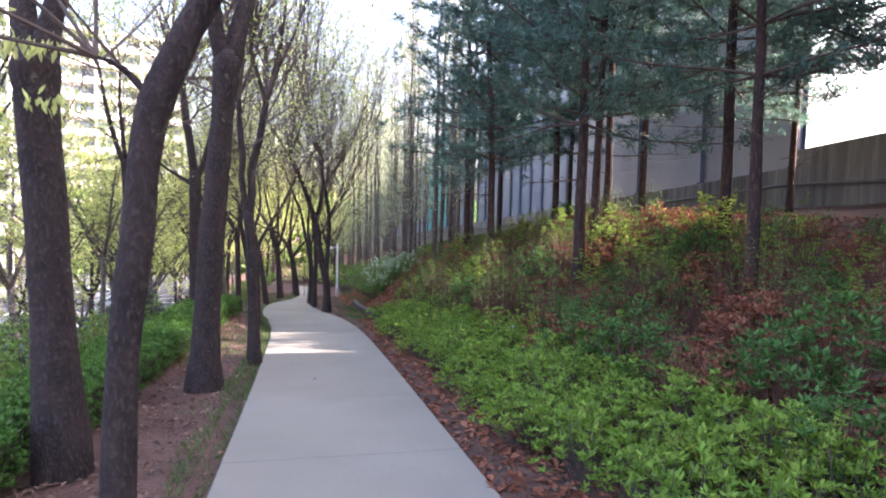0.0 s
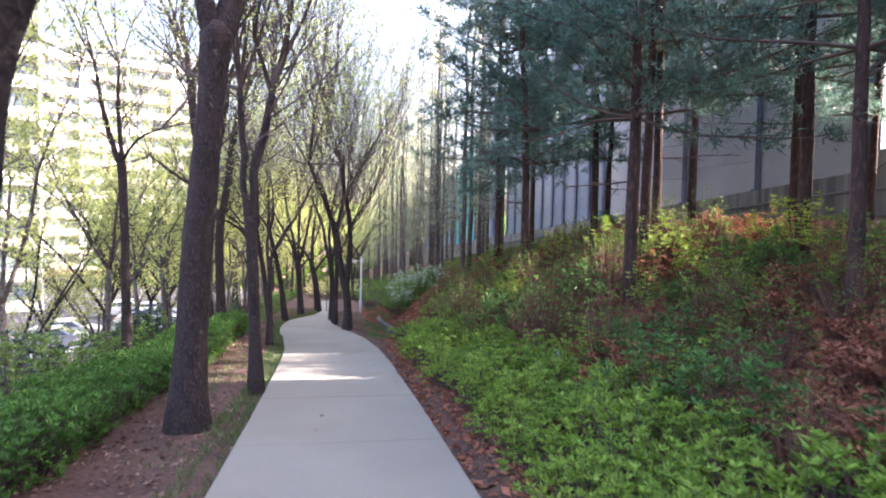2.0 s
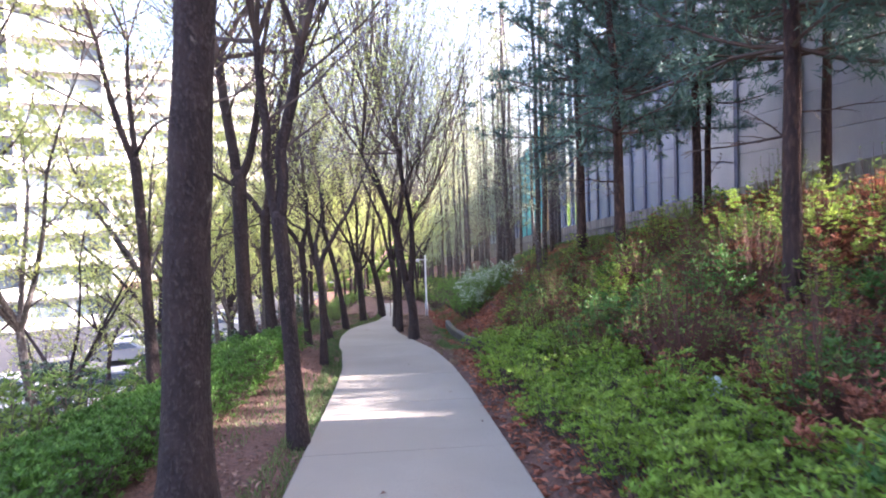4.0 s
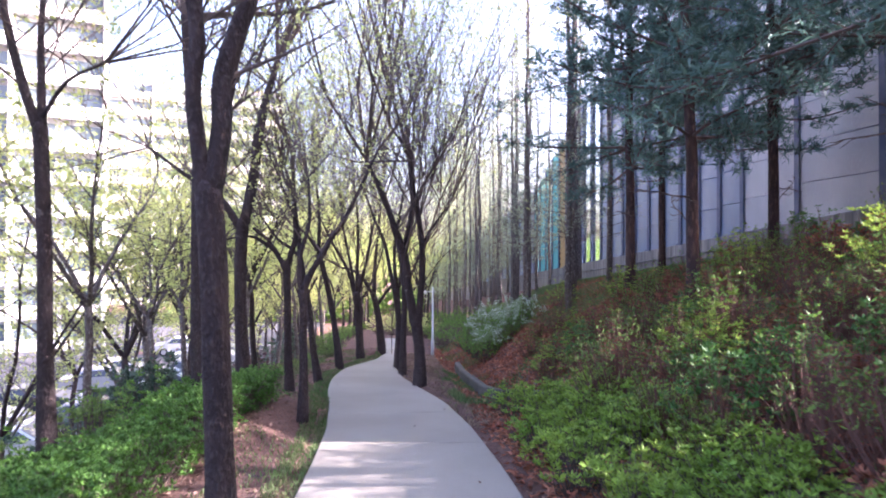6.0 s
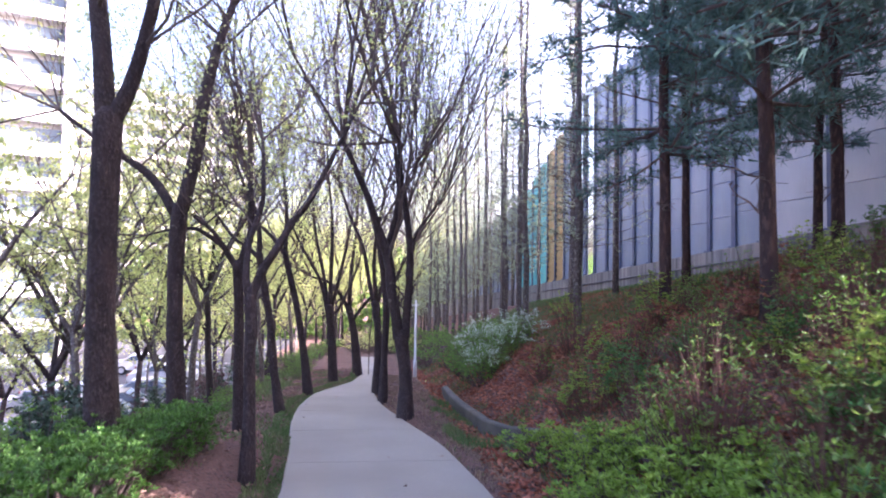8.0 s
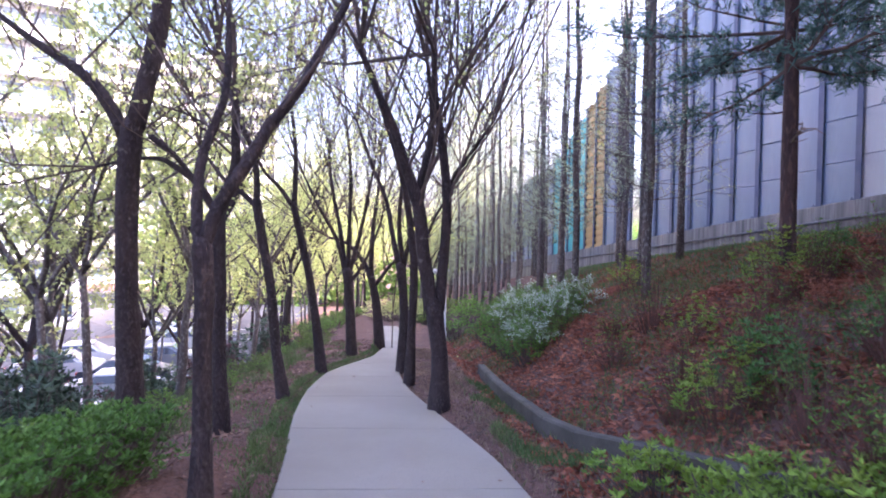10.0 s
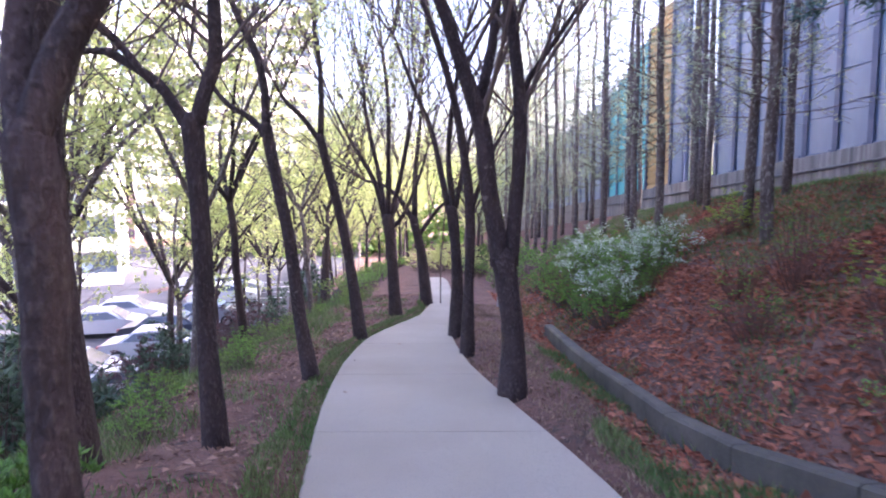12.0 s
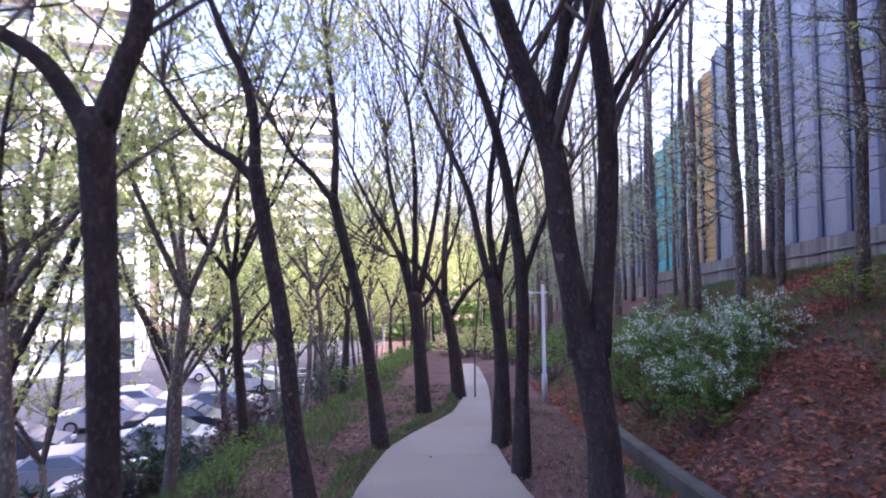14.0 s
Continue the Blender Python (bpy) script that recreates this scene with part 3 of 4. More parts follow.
TREES['U3B'] = (-1.13, 24.8, [
    [(-1.13, -2.13, 0.143), (-1.19, -0.91, 0.119), (-1.26, -0.15, 0.14)],
    [(-1.3, -0.26, 0.065), (-1.54, 0.6, 0.054), (-1.98, 1.34, 0.043), (-2.36, 2.07, 0.027)],
    [(-1.29, -0.2, 0.065), (-1.47, 0.81, 0.054), (-1.72, 1.87, 0.044), (-1.83, 2.81, 0.028)],
    [(-1.25, -0.15, 0.065), (-1.23, 0.82, 0.054), (-1.21, 1.98, 0.043), (-1.3, 3.02, 0.028)],
    [(-1.22, -0.17, 0.07), (-1.01, 0.71, 0.054), (-0.84, 1.67, 0.043), (-0.71, 2.5, 0.027)],
    [(-1.2, -0.36, 0.054), (-0.94, -0.04, 0.043), (-0.63, 0.72, 0.032), (-0.48, 1.25, 0.022)],
])
TREES['U4B'] = (-0.57, 27.3, [
    [(-0.57, -2.33, 0.159), (-0.7, -1.05, 0.131), (-0.88, -0.26, 0.117)],
    [(-0.88, -0.33, 0.078), (-1.14, 0.12, 0.065), (-1.54, 0.51, 0.052), (-2.0, 0.63, 0.033)],
    [(-0.85, -0.26, 0.085), (-0.83, 0.78, 0.072), (-0.72, 1.93, 0.052), (-0.67, 2.94, 0.033)],
    [(-0.74, -0.65, 0.065), (-0.36, -0.12, 0.052), (-0.1, 0.14, 0.033)],
])
TREES['T6'] = (0.46, 18.4, [
    [(0.49, -1.61, 0.154), (0.49, -0.98, 0.126), (0.44, -0.54, 0.126), (0.39, -0.21, 0.141)],
    [(0.36, -0.29, 0.107), (0.32, 0.04, 0.103), (0.24, 0.47, 0.099), (0.20, 0.88, 0.094), (0.12, 1.18, 0.090), (-0.04, 1.63, 0.074), (-0.17, 2.00, 0.067), (-0.35, 2.39, 0.055), (-0.58, 2.90, 0.041)],
    [(0.46, -0.29, 0.092), (0.49, 0.09, 0.078), (0.51, 0.45, 0.075), (0.53, 0.88, 0.073), (0.51, 1.34, 0.067), (0.43, 1.91, 0.060), (0.35, 2.29, 0.053), (0.32, 2.90, 0.041)],
    [(0.13, 1.13, 0.062), (0.23, 1.50, 0.056), (0.30, 1.85, 0.053), (0.33, 2.29, 0.044), (0.25, 2.95, 0.030)],
    [(0.52, 1.17, 0.037), (0.63, 1.45, 0.031), (0.86, 1.78, 0.025), (1.10, 2.13, 0.016)],
])
TREES['T6B'] = (0.14, 20.65, [
    [(0.14, -1.74, 0.109), (0.16, -0.91, 0.078), (0.18, -0.06, 0.077), (0.14, 0.56, 0.07), (-0.0, 1.44, 0.06), (-0.21, 2.18, 0.05), (-0.44, 2.84, 0.04)],
    [(0.16, 0.01, 0.042), (0.28, 0.42, 0.035), (0.47, 0.91, 0.028), (0.73, 1.38, 0.018)],
])
TREES['T6C'] = (0.03, 22.2, [
    [(0.03, -1.91, 0.138), (0.04, -0.76, 0.097), (-0.04, 0.12, 0.105)],
    [(-0.07, 0.04, 0.063), (-0.21, 0.7, 0.054), (-0.34, 1.32, 0.05), (-0.67, 2.13, 0.038), (-0.97, 2.93, 0.026)],
    [(-0.0, 0.08, 0.063), (-0.09, 0.91, 0.05), (-0.02, 1.73, 0.042), (0.14, 2.62, 0.03)],
    [(0.01, 0.08, 0.05), (0.14, 0.75, 0.042), (0.29, 1.41, 0.03), (0.48, 1.98, 0.021)],
])
LOOKS = {'A': (M_BARK, 1.2, 0.06, 1.8, 2), 'B': (M_BARK, 1.2, 0.06, 1.8, 2), 'C': (M_BARK, 1.5, 0.06, 2.2, 3), 'D': (M_BARK, 2.4, 0.06, 2.4, 4),
         'T6': (M_BARK, 3.6, 0.07, 5.6, 7, 0.65), 'T6B': (M_BARK, 4.6, 0.07, 6.2, 9, 0.65), 'T6C': (M_BARK, 4.8, 0.07, 6.2, 9, 0.65), 'U3B': (M_BARK, 2.2, 0.07, 4.2, 6, 0.8), 'U4B': (M_BARK, 3.2, 0.08, 4.6, 6, 0.7),
         'U5': (M_BARK, 1.4, 0.06, 1.9, 3), 'U3': (M_BARK, 3.6, 0.07, 3.6, 6, 0.55), 'U2': (M_BARK, 3.6, 0.07, 3.2, 6, 0.55)}
WORDS = {'A': "stout dark-barked tree trunk forking overhead", 'B': "crooked dark tree trunk leaning over the path", 'C': "tall dark trunk with pale scarred bark base",
         'D': "twin-stemmed dark tree beside the path", 'U5': "slender forked tree leaning across the path", 'T6': "dark multi-stemmed tree at the path edge"}
for key, (bx, by, limbs) in TREES.items():
    path_tree(key, bx, by, limbs, WORDS.get(key, "bare-limbed dark-barked tree with sparse yellow-green leaves"), *LOOKS.get(key, (M_BARK, 2.8, 0.06, 2.8, 5)))


# ---- pines on the slope ----
def needle_tuft(rng, geo, p, d, size, n):
    c = np.repeat(np.asarray(p, float)[None], n, 0) + rng.normal(size=(n, 3)) * size * 0.25
    dirs = unit(d)[None] * 0.5 + rand_dir(rng, n) * 0.9 + np.array([0, 0, 0.15])
    geo.blades(c, dirs, rng.uniform(0.7, 1.25, n) * size, 0.027, rng)


def pine(seed, height, first, dense, spread, radius):
    """A pine with its foot at the origin: whorls of branches with needle tufts above a bare trunk."""
    rng = np.random.default_rng(seed)
    tree = thing("pine_tree", pose(0, 0, 0), "tall pine with reddish-brown trunk and dark blue-green needles", "pine tree", "pines on the slope")
    trunk, wood, leaf = Geo(), Geo(), Geo()
    k = 12
    sway = rng.normal(size=2) * 0.02
    pts = [(sway[0] * i * i * 0.05 + rng.normal() * 0.012 * i / 3, sway[1] * i * i * 0.05 + rng.normal() * 0.012 * i / 3, -0.3 + (height + 0.3) * i / k) for i in range(k + 1)]
    rad = [radius * (1.2 if i == 0 else 1) * (1 - 0.85 * i / k) + 0.01 for i in range(k + 1)]
    trunk.tube(pts, rad, 10, 0.05, rng)
    pts = np.array(pts)
    z = first - 1.3
    while z < height - 0.3:
        dead = z < first
        for j in range(rng.integers(4, 6) if not dead else rng.integers(0, 3)):
            a = rng.uniform(0, 2 * math.pi)
            f = (z - first) / (height - first)
            L = spread * (1.0 - 0.75 * max(f, 0) ** 1.3) * rng.uniform(0.7, 1.15) * (0.5 if dead else 1)
            c = np.array([np.interp(z, pts[:, 2], pts[:, 0]), np.interp(z, pts[:, 2], pts[:, 1]), z])
            d = np.array([math.cos(a), math.sin(a), rng.uniform(-0.1, 0.2) if not dead else rng.uniform(-0.3, 0.15)])
            q, line = c.copy(), [c]
            for i in range(5):
                d = unit(d + rng.normal(size=3) * 0.1 + np.array([0, 0, 0.04]))
                q = q + d * L / 5
                line.append(q)
            wood.tube(line, [(0.012 if dead else 0.024) * (1 - 0.8 * i / 5) + 0.003 for i in range(6)], 4, cap=False)
            for i in range(1, 6):
                for s in range(3 if not dead else 2):
                    sd = unit(d + rng.normal(size=3) * np.array([0.7, 0.7, 0.28]))
                    sl = L * rng.uniform(0.15, 0.34) * (1.1 - 0.12 * i)
                    e = line[i] + sd * sl
                    wood.tube([line[i], (line[i] + e) / 2 + rng.normal(size=3) * 0.02, e], [0.008, 0.006, 0.003], 3, cap=False)
                    if dead:
                        continue
                    for m in range(dense):
                        u = rng.uniform(0.25, 1.05)
                        needle_tuft(rng, leaf, line[i] + sd * sl * u + rng.normal(size=3) * 0.05, sd, 0.17, 6)
        z += rng.uniform(0.42, 0.78) if not dead else rng.uniform(0.25, 0.5)
    part("trunk", trunk, M_PINEBARK, tree, smooth=True)
    tagged(part("branchwork", wood, M_TWIG, tree), kind="stuff")
    tagged(part("crown", leaf, M_NEEDLE, tree, "dark blue-green needle tufts"), kind="stuff")
    return tree


def settle(x, y):
    return ground_z(x, y)


def scatter(sources, spots):
    """Copies of the sources at (x, y, which, turn, size), then the sources go."""
    for x, y, kind, turn, size in spots:
        copy_thing(sources[kind % len(sources)], pose(x, y, settle(x, y), 0, 0, turn)).scale = (size, size, size)
    for p in sources:
        for o in (*p.children_recursive, p):
            bpy.data.objects.remove(o)


PINES = [pine(11, 10.5, 2.7, 4, 2.6, 0.095), pine(12, 11.5, 3.3, 4, 2.5, 0.09), pine(13, 9.5, 2.2, 4, 2.5, 0.09)]
SPOTS = [(4.45, 9.8, 0, 10, 1.0), (6.7, 9.1, 1, 80, 1.0), (4.35, 14.7, 2, 200, 1.0), (6.9, 16.9, 1, 30, 1.0), (4.4, 17.35, 0, 140, 0.95), (6.5, 12.9, 2, 300, 1.0),
         (5.5, 6.9, 1, 15, 0.85), (7.6, 4.6, 0, 250, 1.0), (8.6, 7.4, 2, 100, 1.0), (8.4, 11.4, 0, 70, 1.0), (8.5, 14.9, 1, 190, 1.0), (6.3, 20.4, 1, 330, 0.9), (5.6, 11.6, 1, 210, 0.95), (8.3, 19.2, 2, 20, 0.95),
         # all but the last are out of view, added to shade start and slope
         (5.6, 2.2, 0, 40, 1.0), (7.6, 1.2, 2, 130, 1.0), (9.2, 3.0, 1, 220, 1.0), (6.4, -1.4, 2, 310, 1.0), (8.8, -0.6, 0, 20, 1.0), (5.2, -3.6, 1, 100, 1.0), (9.8, 7.4, 2, 60, 1.0), (9.9, 5.3, 0, 160, 1.0), (9.5, 10.9, 2, 30, 0.75)]
scatter(PINES, SPOTS)


# ---- slender larch-like trees farther down the slope ----
def slim_tree(seed, height, radius, leafy):
    rng = np.random.default_rng(seed)
    tree = thing("slender_tree", pose(0, 0, 0), "tall slender bare conifer with fine drooping twigs", "tree", "slender trees on the slope")
    trunk, wood, leaf = Geo(), Geo(), Geo()
    k = 10
    pts = np.array([(rng.normal() * 0.015 * i ** 0.5, rng.normal() * 0.015 * i ** 0.5, -0.3 + (height + 0.3) * i / k) for i in range(k + 1)])
    trunk.tube(pts, [radius * (1 - 0.88 * i / k) + 0.008 for i in range(k + 1)], 8, 0.05, rng)
    z = 1.6
    while z < height - 0.2:
        a = rng.uniform(0, 2 * math.pi)
        L = 1.25 * (1 - 0.6 * z / height) * rng.uniform(0.6, 1.2)
        c = np.array([np.interp(z, pts[:, 2], pts[:, 0]), np.interp(z, pts[:, 2], pts[:, 1]), z])
        d = unit(np.array([math.cos(a), math.sin(a), rng.uniform(0.15, 0.6)]))
        e = c + d * L
        mid = (c + e) / 2 + np.array([0, 0, -0.05])
        wood.tube([c, mid, e], [0.012, 0.008, 0.003], 3, cap=False)
        for i in range(5):
            b = c + (e - c) * rng.uniform(0.25, 1.0)
            f = b + unit(d + rng.normal(size=3) * 0.6 + np.array([0, 0, -0.2])) * L * 0.42
            wood.tube([b, f], [0.004, 0.0015], 3, cap=False)
            n = rng.poisson(leafy)
            if n:
                w = b + (f - b) * rng.uniform(0, 1, (n, 1))
                leaf.leaves(w, rand_dir(rng, n), rand_dir(rng, n), np.full(n, 0.06), np.full(n, 0.016))
        z += rng.uniform(0.06, 0.16)
    part("trunk", trunk, M_BARKL, tree, smooth=True)
    tagged(part("branchwork", wood, M_TWIG, tree), kind="stuff")
    tagged(part("crown", leaf, M_HAZE, tree, "fine new needles, their green paled to carry haze"), kind="stuff")
    return tree


rng = np.random.default_rng(5)
spots = [(4.19, 20.9, 0, 0, 1.0), (4.75, 22.6, 1, 40, 1.0), (3.8, 24.1, 2, 80, 1.0), (6.4, 24.5, 0, 120, 1.05), (6.2, 27.6, 1, 10, 1.0), (4.45, 27.6, 2, 200, 1.0),
         (6.5, 28.7, 0, 90, 1.0), (5.0, 29.9, 1, 300, 1.0), (4.6, 31.2, 2, 20, 1.0), (7.1, 30.6, 0, 130, 1.0), (4.6, 34.9, 1, 220, 1.0)]
for y in np.arange(32, 66, 2.5):
    for x in (3.0, 5.0, 7.0):
        spots.append((x + rng.uniform(-0.7, 0.7), y + rng.uniform(-0.9, 0.9), int(rng.integers(3)) if y < 40 else int(rng.integers(3, 5)), rng.uniform(0, 360), rng.uniform(0.85, 1.15)))
# the last two kinds bear denser pale needles in place of far haze
scatter([slim_tree(21, 12, 0.085, 9.0), slim_tree(22, 13, 0.08, 11.0), slim_tree(23, 11, 0.08, 10.0), slim_tree(24, 12.5, 0.08, 28.0), slim_tree(25, 11.5, 0.075, 30.0)], spots)


# ---- shrubs, hedge and ground cover ----
def shrub(name, seed, label, category, group, mat, w, h, stems, leaves, lsize, rosette, lobes=4, bark=None):
    """A low shrub: stems from the foot with whorls of leaves at their tips."""
    rng = np.random.default_rng(seed)
    ob = thing(name, pose(0, 0, 0), label, category, group)
    wood, leaf = Geo(), Geo()
    for i in range(stems):
        a, q = rng.uniform(0, 2 * math.pi), math.sqrt(rng.uniform(0, 1))
        bump = 1 + 0.25 * math.sin(lobes * a + seed)
        tip = np.array([math.cos(a) * q * w * bump, math.sin(a) * q * w * bump, h * (1 - 0.55 * q * q) * rng.uniform(0.55, 1.1)])
        foot = np.array([tip[0] * 0.35, tip[1] * 0.35, -0.05])
        mid = (foot + tip) / 2 + rng.normal(size=3) * 0.03
        wood.tube([foot, mid, tip], [0.006, 0.005, 0.002], 3, cap=False)
        for r in range(rosette):
            u = 1.0 if r == 0 else rng.uniform(0.45, 1.0)
            c = (mid + (tip - mid) * u) if u > 0.5 else (foot + (mid - foot) * 2 * u)
            c = c + rng.normal(size=3) * 0.015 * (r > 0)
            n = leaves
            ang = rng.uniform(0, 2 * math.pi) + np.arange(n) * 2.4
            d = np.stack([np.cos(ang), np.sin(ang), rng.uniform(0.1, 1.1, n)], 1)
            leaf.leaves(np.repeat(c[None], n, 0), d, np.tile((0.0, 0.0, 1.0), (n, 1)) + rng.normal(size=(n, 3)) * 0.3, rng.uniform(0.7, 1.2, n) * lsize, rng.uniform(0.3, 0.42, n) * lsize, -0.2)
    tagged(part("stemwork", wood, bark or M_TWIG, ob), kind="stuff")
    tagged(part("foliage", leaf, mat, ob), kind="stuff")
    return ob


rng = np.random.default_rng(8)
spots = []
for y in np.arange(0.6, 14.8, 0.42):
    wide = lerp(y, (0, 3, 7, 12, 14.8), (2.9, 2.75, 2.75, 2.9, 2.3))
    for x in np.arange(1.75, wide, 0.42):
        if rng.uniform() > lerp(y, (9.5, 13), (1.0, 0.55)):
            continue
        spots.append((x + rng.uniform(-0.15, 0.15), y + rng.uniform(-0.15, 0.15), int(rng.integers(4)), rng.uniform(0, 360), rng.uniform(0.8, 1.2)))
AZ = "low azalea shrub with fresh yellow-green leaves"
scatter([shrub("azalea_shrub", 31 + k, AZ, "shrub", "azalea bed", M_AZALEA, 0.36, 0.36 + 0.04 * k, 62, 7, 0.058, 2) for k in range(4)], spots)

spots = []
for y in np.arange(2.0, 24.0, 0.62):
    for x in np.arange(2.7, 6.4, 0.7):
        dens = lerp(y, (0, 4, 6, 12, 16, 20, 24), (0.18, 0.25, 0.6, 0.8, 0.5, 0.25, 0.15)) * (1.0 if y > 7 or x > 4.2 or rng.uniform() < 0.4 else 0.3)
        if rng.uniform() < dens:
            spots.append((x + rng.uniform(-0.3, 0.3), y + rng.uniform(-0.3, 0.3), int(rng.integers(6)) if rng.uniform() > lerp(y, (6, 10), (0.0, 0.55)) else int(rng.integers(3, 6)), rng.uniform(0, 360), rng.uniform(0.7, 1.25) * lerp(y, (0, 5, 8, 14, 24), (0.55, 0.65, 0.95, 0.8, 0.6))))
TW = "twiggy wild bush with thin brown stems and small green leaves"
scatter([shrub("wild_bush", 41 + k, TW, "bush", "wild bushes on the slope", M_WILD if k < 3 else M_BUSH if k % 2 else M_LEAFG, 0.5, 0.9 + 0.1 * (k % 4), 40 if k < 3 else 75, 6 if k < 3 else 2, 0.065, 4 if k < 3 else 2, lobes=3, bark=M_DRYSTEM) for k in range(6)], spots)

# clipped hedge on the outer side of the path
def hedge_plant(seed):
    """A clipped plant: stems fill a rounded block and carry most leaves on its faces."""
    rng = np.random.default_rng(seed)
    ob = thing("hedge_plant", pose(0, 0, 0), "dense clipped green hedge plant beside the dirt verge", "hedge", "hedge along the path")
    wood, leaf = Geo(), Geo()
    for i in range(150):
        p = rng.uniform(-1, 1, 3)
        p[2] = rng.uniform(0.25, 1)
        if rng.uniform() < 0.75:
            a = 2 if rng.uniform() < 0.55 else int(rng.integers(2))
            p[a] = (1.0 if a == 2 else math.copysign(1, p[a])) * rng.uniform(0.88, 1.1)
        p *= (0.3, 0.33, 0.42)
        p[2] -= 0.5 * (p[0] ** 2 + 0.3 * p[1] ** 2)
        foot = np.array([p[0] * 0.4, p[1] * 0.4, -0.05])
        wood.tube([foot, (foot + p) / 2 + rng.normal(size=3) * 0.02, p], [0.006, 0.004, 0.002], 3, cap=False)
        for r in range(2):
            c = p + rng.normal(size=3) * 0.025 * r
            n = 7
            ang = rng.uniform(0, 2 * math.pi) + np.arange(n) * 2.4
            d = np.stack([np.cos(ang), np.sin(ang), rng.uniform(0.1, 1.2, n)], 1) + 0.5 * unit(p - np.array([0, 0, 0.2]))
            leaf.leaves(np.repeat(c[None], n, 0), d, np.tile((0.0, 0.0, 1.0), (n, 1)) + rng.normal(size=(n, 3)) * 0.3, rng.uniform(0.035, 0.06, n), rng.uniform(0.015, 0.024, n), -0.2)
    tagged(part("stemwork", wood, M_TWIG, ob), kind="stuff")
    tagged(part("foliage", leaf, M_HEDGE, ob), kind="stuff")
    return ob


spots = []
for y in np.arange(-1.0, 14.8, 0.46):
    x0 = lerp(y, (0, 6, 12, 14, 16.4), (-2.2, -2.15, -2.1, -1.88, -1.85))
    for x in (x0, x0 - 0.5) if y < 14.6 else (x0,):
        spots.append((x + rng.uniform(-0.05, 0.05), y + rng.uniform(-0.06, 0.06), int(rng.integers(4)), 180 * int(rng.integers(2)) + rng.uniform(-12, 12), rng.uniform(0.92, 1.1)))
scatter([hedge_plant(51 + k) for k in range(4)], spots)

# bushes that keep their withered leaves, between the green ones
spots = []
for y in np.arange(1.6, 19.0, 0.5):
    for x in np.arange(3.0, 7.4, 0.62):
        if rng.uniform() < lerp(y, (1, 5, 9, 13, 19), (0.6, 0.5, 0.4, 0.3, 0.1)):
            spots.append((x + rng.uniform(-0.3, 0.3), y + rng.uniform(-0.25, 0.25), int(rng.integers(5)), rng.uniform(0, 360), rng.uniform(0.6, 1.15) * lerp(y, (0, 6, 19), (0.75, 0.9, 0.7))))
DRY = [(M_LITTER, "tangled low bush hung with withered red-brown leaves"), (M_LITTER, "low brown bush with curled dead leaves"), (M_LITTER, "tangled low bush hung with withered red-brown leaves"), (M_DEEPGREEN, "dark green broad-leaved bush among dead leaves"), (M_DEEPGREEN, "dark green broad-leaved bush among dead leaves")]
scatter([shrub("dry_bush" if k < 3 else "dark_bush", 141 + k, DRY[k][1], "bush", "withered bushes on the slope" if k < 3 else "dark bushes on the slope", DRY[k][0], 0.5, 0.5 + 0.09 * k, 60, 5, 0.08, 3, lobes=3, bark=M_DRYSTEM) for k in range(5)], spots)


# arching pale bushes past the drain kerb
def pale_bush(seed):
    """Long stems that arch over and end in pale shoots, over a green heart."""
    rng = np.random.default_rng(seed)
    ob = thing("pale_bush", pose(0, 0, 0), "arching green bush with pale whitish shoots", "bush", "pale bushes")
    wood, heart, shoot = Geo(), Geo(), Geo()
    for i in range(75):
        a, q = rng.uniform(0, 2 * math.pi), rng.uniform(0.25, 1.0)
        out = np.array([math.cos(a), math.sin(a), 0.0])
        h = rng.uniform(0.7, 1.15) * (1.1 - 0.35 * q)
        line = [out * q * u * 0.85 + np.array([0, 0, h * (1.9 * u - 0.95 * u * u * (0.7 + 0.6 * q))]) + rng.normal(size=3) * 0.015 for u in np.linspace(0, 1, 7)]
        wood.tube(line, [0.007 - 0.0008 * k for k in range(7)], 3, cap=False)
        line = np.array(line)
        for geo, lo, n, size in ((heart, 1, 22, 0.055), (shoot, 3.5, 22 if rng.uniform() < 0.65 else 0, 0.055)):
            if n:
                k = rng.uniform(lo, 6, n)
                c = np.stack([np.interp(k, np.arange(7), line[:, m]) for m in range(3)], 1) + rng.normal(size=(n, 3)) * 0.02
                geo.leaves(c, rand_dir(rng, n) + np.array([0, 0, 0.35]) + out * 0.4, rand_dir(rng, n) + np.array([0, 0, 0.7]), rng.uniform(0.7, 1.25, n) * size, rng.uniform(0.28, 0.42, n) * size, -0.1)
    tagged(part("stemwork", wood, M_TWIG, ob), kind="stuff")
    tagged(part("foliage", heart, M_LEAFG, ob), kind="stuff")
    tagged(part("shoot_tip", shoot, M_PALELEAF, ob, "pale whitish shoots"), kind="stuff")
    return ob


spots = [(2.5, 21.6, 0, 0, 0.65), (3.0, 22.2, 1, 50, 0.75), (2.5, 22.9, 2, 100, 0.75), (3.2, 23.4, 1, 150, 0.85), (2.6, 24.4, 0, 200, 1.0), (3.5, 22.7, 2, 80, 0.75), (2.9, 25.4, 1, 260, 1.0)]
scatter([pale_bush(61 + k) for k in range(3)], spots)
spots = [(2.3 + 0.4 * (k % 3), 21.6 + 0.55 * k, k % 2, 40 * k, 0.8 + 0.1 * (k % 3)) for k in range(14)]
scatter([shrub("green_bush", 65 + k, "rounded fresh green bush at the foot of the slope", "bush", "green bushes", M_LEAFG, 0.6, 0.8, 70, 6, 0.065, 3) for k in range(2)], spots)
spots = []
